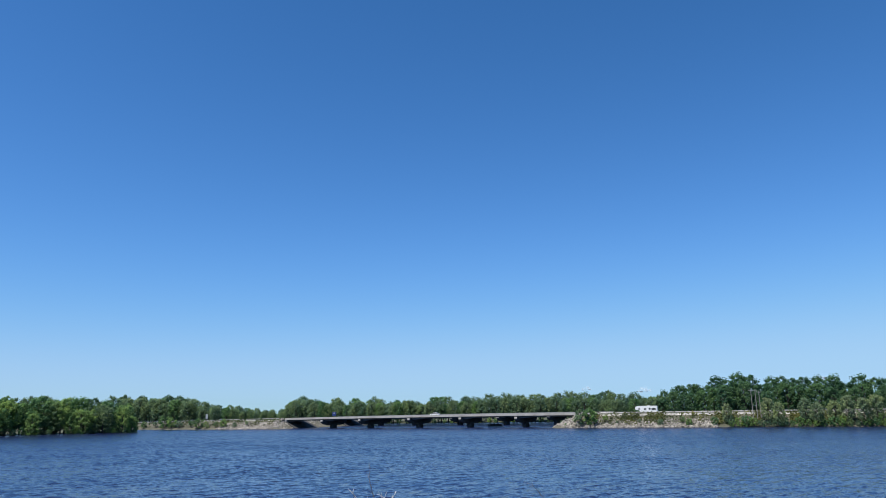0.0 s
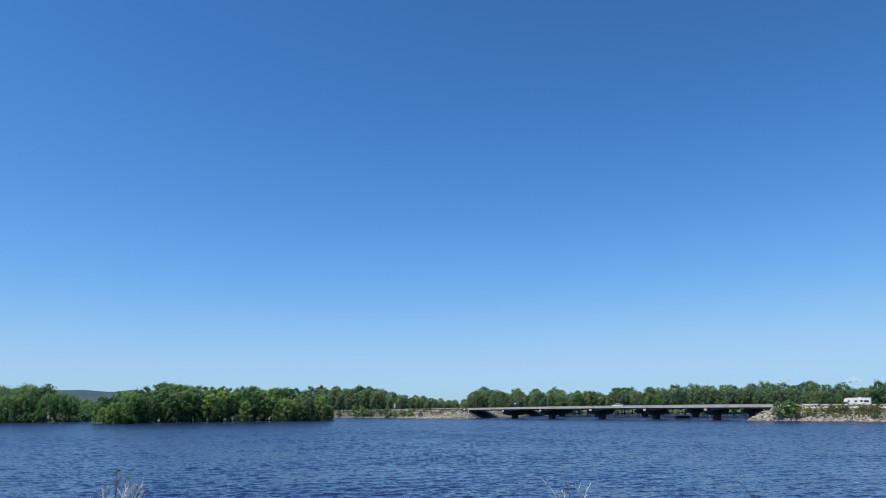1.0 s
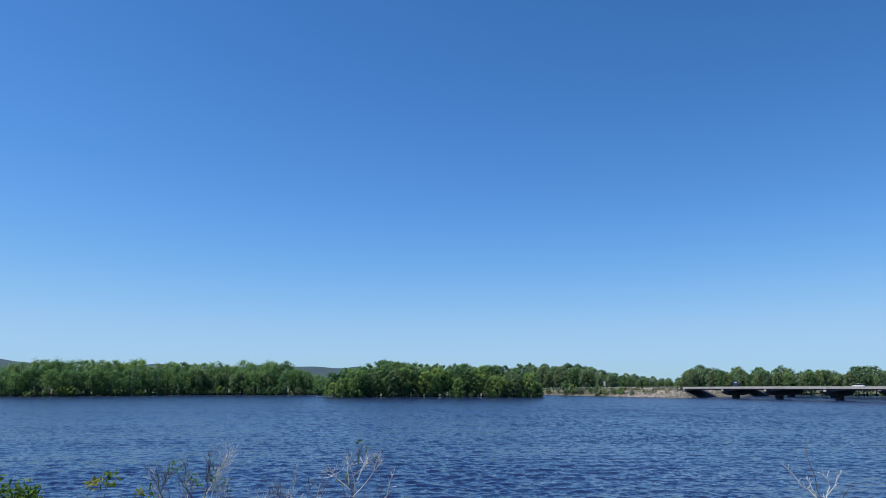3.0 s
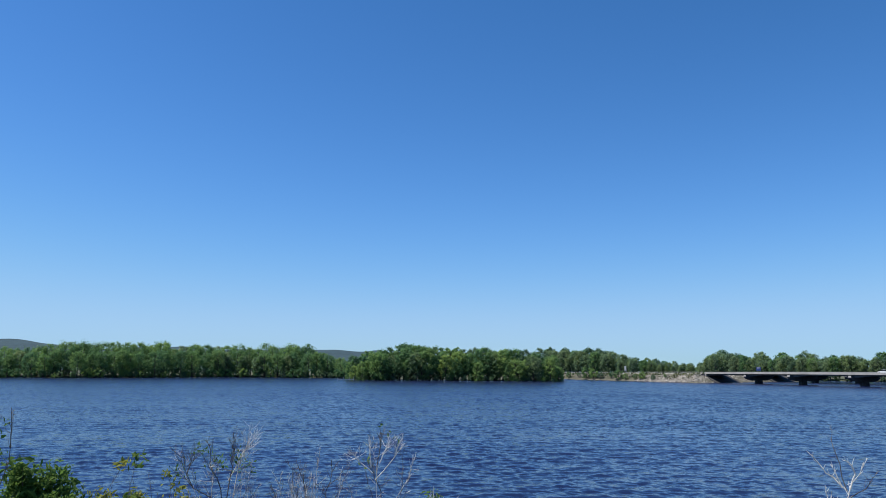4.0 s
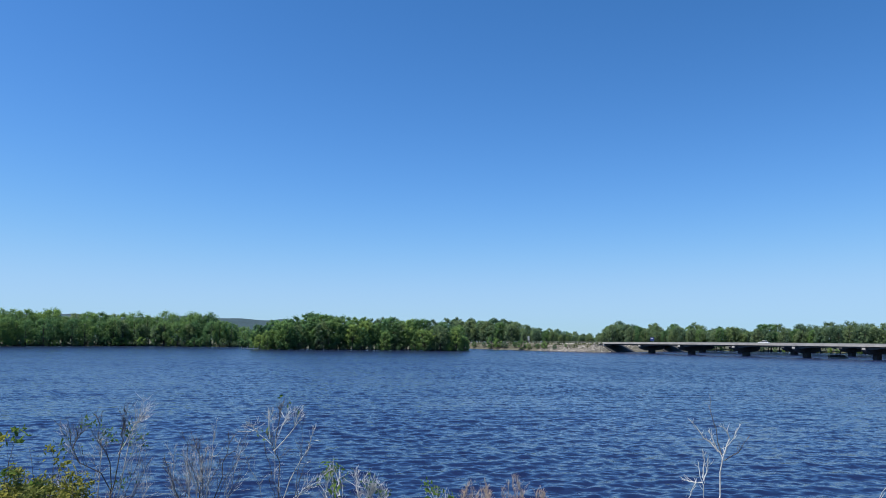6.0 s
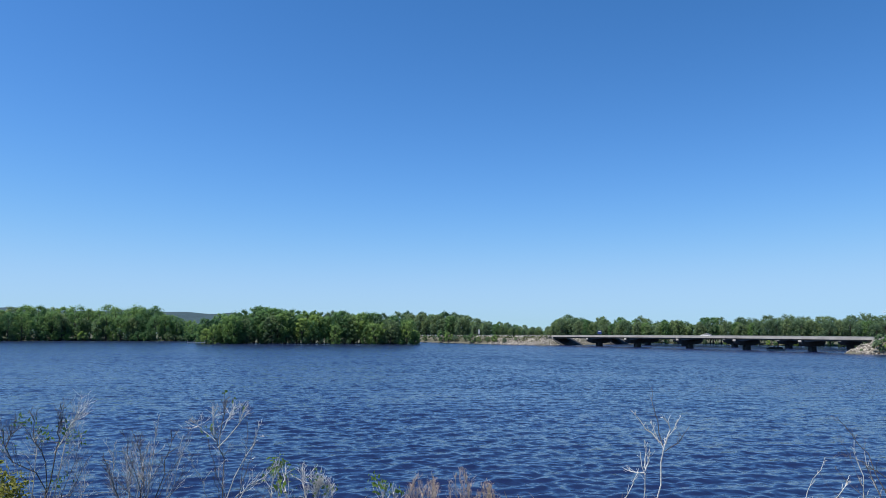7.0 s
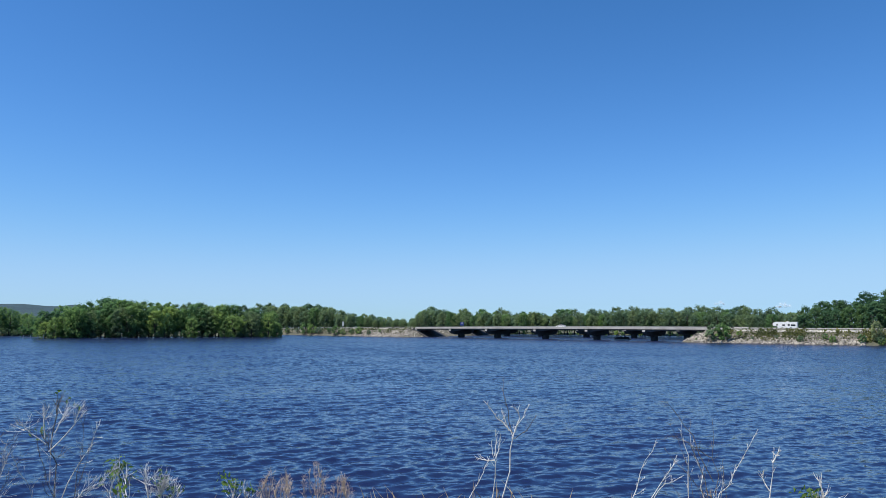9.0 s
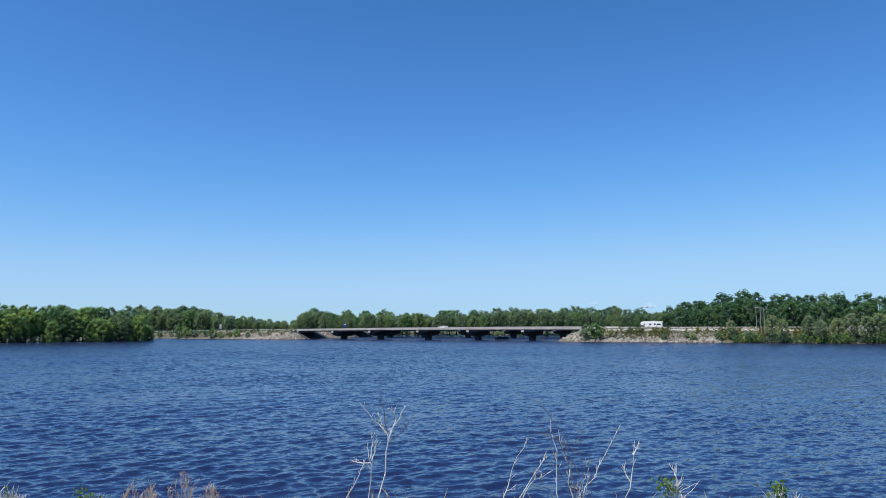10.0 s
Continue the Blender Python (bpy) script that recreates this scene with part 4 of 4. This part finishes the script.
def dock(az, r):
    ob = thing("dock", Matrix.Translation(polar(az, r)) @ pose(0, 0, 0, 0, 0, -az), "pale grey timber dock among flooded trees", "dock")
    for k in range(14):
        part("board", boxed(-5 + k * 0.62, -5 + k * 0.62 + 0.58, -1, 1, 0.75, 0.82), DECK_WOOD, ob)
    for px in (-4.8, -1.8, 1.2, 3.4):
        for y in (-1.05, 1.05):
            part("post", boxed(px - 0.12, px + 0.12, y - 0.1, y + 0.1, -3, 1.7, bevel=0.02), DECK_WOOD, ob)
    for y in (-0.9, 0.9):
        part("beam", boxed(-5, 3.7, y - 0.08, y + 0.08, 0.55, 0.748), DECK_WOOD, ob)


dock(-20.6, 386.5)


# ---------------------------------------------------------------- the near bank
def twig(rng, verts, faces, start, way, length, thick, depth, up=1.3, sides=4):
    """One crooked branch with its side branches."""
    n = 5
    path, p, w = [start.copy()], start.copy(), way.normalized()
    for k in range(n - 1):
        w = (w + Vector(rng.normal(size=3) * 0.13) + Vector((0, 0, up * 0.12))).normalized()
        p = p + w * length / (n - 1)
        path.append(p.copy())
    tube(verts, faces, path, [thick * (1 - 0.72 * k / (n - 1)) for k in range(n)], sides)
    tips = [path[-1]]
    if depth > 0:
        for k in range(int(rng.integers(3, 6))):
            f = rng.uniform(0.3, 0.98)
            i = min(int(f * (n - 1)), n - 2)
            at = path[i].lerp(path[i + 1], f * (n - 1) - i)
            side = (way.normalized() * 0.75 + Vector(rng.normal(size=3) * 0.5)).normalized()
            tips += twig(rng, verts, faces, at, side, length * rng.uniform(0.28, 0.52), thick * 0.55, depth - 1, up, 3)
    return tips


def on_bank(az, r):
    p = polar(az, r)
    return Vector((p.x, p.y, ground_at(p.x, p.y) - 0.05))


def sight(az, el, r):
    return polar(az, r, EYE_Z + r * math.tan(radians(el)))


def dead_shrub(foot_az, r, stems, seed, label, name="dead_shrub", wood=DEADWOOD, thick=0.0058, depth=2, leaves=0, leaf=LEAF_NEAR, extra=0, twigs=1.0, busy=6):
    """Stems run through (bearing, height angle) marks, or rise from one foot to a single tip; each carries finer twigs."""
    rng = np.random.default_rng(seed)
    stems = [(stem[0], stem[1]) if isinstance(stem[0], list) else ([(stem[0], stem[1])], stem[2]) for stem in stems]
    swing = 0.9 if foot_az > -9 else -0.7
    foot = on_bank(foot_az + swing, r)
    ob = thing(name, Matrix.Translation(foot), label, "shrub", "shrubs on the near bank")
    tips = []
    main = len(stems)
    for _ in range(extra):
        az, el = stems[int(rng.integers(main))][0][-1]
        stems = stems + [([(az + rng.normal() * 0.9, el - abs(rng.normal()) * 1.3)], DARKWOOD if rng.random() < 0.5 else None)]
    for k, (nodes, wood_of) in enumerate(stems):
        stout = (thick if k < main else thick * 0.55) * (0.6 if foot_az > 0 and wood_of is DARKWOOD else 1.0)
        start = Vector((rng.normal() * 0.08, rng.normal() * 0.08, 0))
        depth_of = r + rng.normal() * 0.12
        marks = [sight(az + swing, el, depth_of) - foot for az, el in nodes]
        if len(marks) == 1:
            marks = [start] + marks
        way = marks[-1] - marks[0]
        verts, faces = [], []
        n = 8
        path = []
        bend = Vector(rng.normal(size=3) * 0.05 * way.length) if len(marks) == 2 else Vector((0, 0, 0))
        for i in range(n):
            f = (i / (n - 1)) ** 0.8
            at = min(int(f * (len(marks) - 1)), len(marks) - 2)
            p = marks[at].lerp(marks[at + 1], f * (len(marks) - 1) - at)
            path.append(p + bend * math.sin(math.pi * f) + Vector(rng.normal(size=3) * 0.012 * way.length * (0 < i < n - 1)))
        tube(verts, faces, path, [stout * (1.15 - 0.85 * i / (n - 1)) for i in range(n)], 5)
        for i in range(3, n):
            for _ in range(int(rng.integers(min(2, busy - 2), busy)) if depth else 0):
                side = (way.normalized() * 0.9 + Vector(rng.normal(size=3) * 0.5)).normalized()
                tips += twig(rng, verts, faces, path[i - 1].lerp(path[i], rng.random()), side, twigs * rng.uniform(0.16, 0.42) * (1.2 - i / n), stout * 0.5, depth - 1)
        raw("stem", [tuple(v) for v in verts], faces, wood_of or wood, ob)
        tips.append(path[-1])
    if leaves:
        tufts = [tips[int(rng.integers(len(tips)))] for _ in range(3 + leaves // 45)]
        picks = np.array([tuple(tufts[int(rng.integers(len(tufts)))]) for _ in range(leaves)])
        picks += rng.normal(size=picks.shape) * np.array([0.055, 0.055, 0.045]) * (0.6 if name == "leafy_shoot" else 1.0)
        cards("leaves", picks, rng.normal(size=picks.shape) + np.array([0, 0, 0.6]), 0.030 if name in ("green_shoot", "leafy_shoot") else 0.021, rng, leaf, ob, 0.45)
    return ob


def leafy_bush(az, r, top_el, wide, seed, leaf, count, size, label, name="leafy_bush"):
    """A low bush: stems from the foot and leaves in rising sprays."""
    rng = np.random.default_rng(seed)
    foot = on_bank(az, r)
    tall = sight(az, top_el, r).z - foot.z
    ob = thing(name, Matrix.Translation(foot), label, "bush", "bushes on the near bank")
    spots = []
    for k in range(max(5, int(wide * 14))):
        w, d = rng.uniform(0, 6.3), wide / 2 * rng.random() ** 0.6
        end = Vector((math.cos(w) * d, math.sin(w) * d, tall * rng.uniform(0.8, 1.04) * (1 - 0.22 * (2 * d / wide) ** 2)))
        verts, faces = [], []
        mid = end * 0.5 + Vector((rng.normal() * 0.05, rng.normal() * 0.05, 0.05))
        tube(verts, faces, [Vector((end.x * 0.2, end.y * 0.2, 0)), mid, end], [0.012, 0.009, 0.004], 4)
        raw("stem", [tuple(v) for v in verts], faces, DARKWOOD, ob)
        for _ in range(count // max(5, int(wide * 14))):
            f = rng.uniform(0.35, 1.03)
            spots.append(np.array(mid.lerp(end, f)) + rng.normal(size=3) * 0.07 * (1.3 - 0.6 * f))
    spots = np.array(spots)
    cards("leaves", spots, rng.normal(size=spots.shape) + np.array([0, -0.2, 0.7]), size, rng, leaf, ob, 0.4)
    return ob


R = 8.5
DEAD = "bleached bare dead shrub on the river bank"
dead_shrub(-29.4, R, [([(-29.6, -13.6), (-29.3, -11.0), (-30.5, -9.7), (-31.9, -8.1), (-32.4, -6.8), (-33.0, -6.3)], DARKWOOD), ([(-29.8, -13.4), (-29.0, -8.6), (-28.7, -7.0), (-28.6, -5.6)], DARKWOOD),
                      ([(-29.6, -13.0), (-29.4, -9.4), (-30.2, -7.8), (-30.7, -5.6)], DARKWOOD), ([(-28.9, -13.4), (-28.5, -8.3), (-27.8, -7.0)], None), ([(-31.9, -8.1), (-31.4, -6.8)], DARKWOOD),
                      ([(-29.2, -13.3), (-31.8, -10.9), (-32.8, -10.2)], None), ([(-30.9, -13.0), (-28.6, -11.4)], None), ([(-30.2, -13.4), (-30.0, -9.0), (-30.2, -7.2)], None), ([(-29.0, -8.6), (-28.0, -6.6), (-27.6, -6.2)], None)],
           101, "dead shrub with dark and bleached twigs and a few green leaves", leaves=190, extra=9, busy=5)
dead_shrub(-23.2, R, [(-25.2, -8.3, None), (-24.0, -7.6, DARKWOOD), (-22.4, -6.9, None), (-21.5, -7.4, DARKWOOD), (-23.0, -8.4, None), (-20.8, -8.4, None), (-26.0, -9.0, DARKWOOD)], 102, DEAD, extra=15, busy=5)
dead_shrub(-17.3, R, [([(-17.7, -13.8), (-17.7, -9.7), (-18.2, -8.7), (-18.8, -7.4)], DARKWOOD), ([(-18.1, -9.0), (-17.95, -6.4), (-17.8, -5.4)], DARKWOOD), ([(-18.2, -8.8), (-16.7, -7.1), (-16.4, -6.0)], None),
                      ([(-17.5, -12.6), (-16.6, -10.1), (-15.5, -8.5), (-15.3, -7.2)], None), ([(-18.4, -8.3), (-19.6, -7.3), (-19.9, -6.9)], None), ([(-17.9, -7.6), (-17.2, -6.0)], None), ([(-18.5, -7.9), (-18.5, -6.0)], None),
                      ([(-17.2, -13.5), (-16.0, -11.6), (-14.6, -11.0)], None), ([(-17.4, -13.5), (-16.9, -12.4), (-15.0, -11.2), (-13.9, -9.9)], None)], 103, "dark forked dead shrub with short bleached twigs", leaves=40, extra=8, twigs=0.7, busy=4)
dead_shrub(12.3, R, [([(12.6, -14.3), (13.45, -10.6), (13.9, -8.5), (14.45, -7.5), (15.1, -6.2)], None), ([(13.8, -8.4), (12.65, -7.3), (11.65, -6.1)], None), ([(13.5, -8.2), (13.25, -7.6), (12.9, -6.7)], None),
                     ([(13.95, -8.3), (14.3, -7.3), (14.2, -6.7), (13.75, -6.4)], None), ([(13.75, -8.4), (13.4, -6.8), (13.15, -5.5), (13.05, -4.2)], DARKWOOD), ([(13.9, -8.8), (14.8, -8.2), (15.6, -7.0)], DARKWOOD)],
           104, "slender bleached dead sapling forking at the top", "dead_sapling", thick=0.0075, depth=1, twigs=0.45, busy=3)
dead_shrub(12.0, R, [([(12.0, -14.3), (12.2, -13.0), (12.45, -10.3), (12.1, -8.9)], None), ([(12.45, -10.3), (12.85, -8.5)], None), ([(12.4, -10.1), (12.45, -8.1)], None), ([(12.4, -10.4), (11.0, -10.2)], None),
                     ([(10.0, -14.2), (10.6, -12.9), (11.6, -11.2), (12.0, -10.1)], None)], 105, "thin pale dead sapling on the bank", "dead_sapling", thick=0.0068, depth=1, twigs=0.4, busy=3)
dead_shrub(27.3, R, [([(22.3, -14.2), (22.65, -13.2), (23.4, -10.6), (24.5, -8.5)], None), ([(28.0, -14.2), (28.75, -12.1), (29.85, -10.3), (31.5, -7.4)], None), ([(28.5, -14.2), (28.6, -12.0), (28.5, -9.3), (28.5, -6.8)], DARKWOOD),
                     ([(28.4, -13.4), (28.2, -12.5), (26.45, -10.6), (25.05, -9.1)], DARKWOOD), ([(26.8, -14.2), (26.7, -12.8), (26.6, -9.3), (26.3, -7.2)], None), ([(28.2, -13.8), (27.7, -10.6), (26.9, -8.7), (25.6, -8.2), (24.5, -8.5)], DARKWOOD),
                     ([(23.4, -14.2), (24.6, -11.9), (26.4, -10.9)], None), ([(28.4, -11.2), (27.2, -8.4), (26.0, -6.4), (25.0, -5.7)], DARKWOOD), ([(28.0, -14.0), (27.5, -10.8), (26.9, -8.2)], None), ([(29.2, -13.6), (29.2, -11.6), (29.1, -9.6)], DARKWOOD),
                     ([(22.9, -14.2), (25.4, -10.6), (25.9, -9.7)], None), ([(28.4, -9.6), (27.3, -9.0), (26.8, -8.6)], DARKWOOD), ([(28.8, -14.0), (28.3, -12.4), (27.9, -11.9)], RUST_TWIG)], 106, "tangled bare dead bush with dark and bleached stems", thick=0.0066, depth=2, extra=6, twigs=0.4, busy=3)
dead_shrub(31.8, R, [([(31.5, -14.2), (31.8, -12.9), (32.25, -10.8), (32.5, -8.7)], None), ([(32.1, -11.5), (31.7, -10.3)], None), ([(32.4, -9.6), (32.8, -8.8)], None)], 107, DEAD, depth=1, thick=0.0075, busy=3, twigs=0.4)
dead_shrub(35.3, R, [(35.2, -10.5, None), (35.5, -11.2, None), (34.9, -11.6, None)], 108, "small shoot with a tuft of green leaves", "green_shoot", depth=1, thick=0.008, leaves=90)
dead_shrub(42.4, R, [(42.4, -11.5, None), (43.3, -11.8, None), (41.8, -12.2, None)], 109, "small shoot with a tuft of green leaves", "green_shoot", depth=1, thick=0.008, leaves=80)
dead_shrub(-13.6, R, [(-13.7, -9.7, None), (-13.2, -10.3, None), (-14.0, -10.6, None)], 110, "small shoot with bright green leaves", "green_shoot", depth=1, thick=0.008, leaves=110)
dead_shrub(-7.2, R, [(-7.2, -12.1, None), (-6.6, -12.4, None)], 111, "small shoot with bright green leaves", "green_shoot", depth=1, thick=0.007, leaves=70)
dead_shrub(-10.6, R, [(-10.6, -11.4, None), (-11.3, -11.0, None), (-9.9, -12.0, None), (-12.0, -10.6, None)], 112, "low twiggy shrub with some green leaves", depth=2, thick=0.008, leaves=120)
for az, el, seed, spread in ((-1.4, -10.1, 120, 0.6), (0.6, -11.0, 121, 0.4), (-4.8, -10.6, 122, 0.4), (-3.6, -10.5, 123, 0.22), (-39.8, -9.4, 124, 0.9), (-38.3, -9.0, 125, 0.7), (-36.6, -8.8, 126, 0.8), (-34.6, -9.3, 127, 0.8), (-33.2, -9.7, 128, 0.8), (-40.9, -9.7, 113, 0.7), (-35.6, -9.6, 114, 0.7)):
    stems = [(az + 1.4 * spread * d, el - 0.5 - 0.6 * abs(d) * 1.2, None) for d in (-1.1, -0.5, -0.15, 0, 0.2, 0.55, 1.0)]
    dead_shrub(az, R, stems, seed, "dry brown plant with feathery seed heads", "dry_weed", RUST_TWIG, 0.0035, 2, twigs=0.5)
leafy_bush(-42.4, 7.2, -7.0, 0.8, 130, LEAF_NEAR, 4200, 0.034, "dense dark green leafy bush on the bank")
leafy_bush(-39.3, 7.6, -7.6, 0.4, 131, LEAF_YELLOW, 420, 0.020, "thin yellow-green leafy shoot")
leafy_bush(-37.6, 7.6, -9.3, 1.1, 132, LEAF_YELLOW, 3600, 0.024, "yellow-green leafy bush among dry stems")
leafy_bush(-34.6, 7.8, -9.7, 1.0, 133, LEAF_YELLOW, 3000, 0.024, "yellow-green leafy bush among dry stems")
for az, el, seed, green in ((-39.9, -7.3, 137, LEAF_NEAR), (-36.3, -7.2, 138, LEAF_YELLOW), (-35.3, -6.8, 139, LEAF_NEAR), (-33.3, -8.0, 140, LEAF_YELLOW), (-37.6, -8.4, 141, LEAF_NEAR), (-31.8, -10.2, 142, LEAF_YELLOW)):
    dead_shrub(az, 7.6, [(az, el, DARKWOOD), (az + 0.7, el - 0.9, DARKWOOD), (az - 0.5, el - 1.3, DARKWOOD)], seed, "slender leafy green shoot above the dry plants", "leafy_shoot", DARKWOOD, 0.004, 1, 110, green, twigs=0.4, busy=3)
leafy_bush(-44.6, 7.0, -9.4, 0.6, 134, LEAF_NEAR, 2200, 0.024, "green leafy bush on the bank")
leafy_bush(-45.6, 6.6, -8.8, 0.9, 135, LEAF_YELLOW, 2400, 0.021, "yellow-green leafy bush on the bank")
dead_shrub(-46.0, 7.0, [(-44.6, -1.6, DARKWOOD), (-43.4, -3.2, DARKWOOD), (-45.4, -2.2, DARKWOOD), (-44.6, -4.9, DARKWOOD)], 136, "thin dark sapling with a few bright leaves", "sapling", DARKWOOD, 0.006, 2, 70, twigs=0.6)


def dry_grass():
    """Standing dry grass over the crown of the bank."""
    rng = np.random.default_rng(9)
    verts, faces = [], []
    for k in range(7000):
        az, r = rng.uniform(-64, 60), rng.uniform(4.5, 12)
        if az > -33 and rng.random() < 0.55:
            continue
        foot = on_bank(az, r)
        tall = rng.uniform(0.15, 0.45) * (1.75 if az < -32 else 0.9)
        tip = foot + Vector((rng.normal() * 0.12, rng.normal() * 0.12, tall))
        across = Vector((math.cos(radians(az)), -math.sin(radians(az)), 0)) * 0.006
        mid = foot.lerp(tip, 0.55) + Vector((0, 0, 0.05))
        i = len(verts)
        verts += [tuple(foot - across), tuple(foot + across), tuple(mid + across * 0.7), tuple(tip), tuple(mid - across * 0.7)]
        faces += [(i, i + 1, i + 2, i + 4), (i + 4, i + 2, i + 3)]
    tagged(raw("dry_grass", verts, faces, STRAW), "dry straw-coloured grass on the bank", "grass", kind="stuff")


dry_grass()
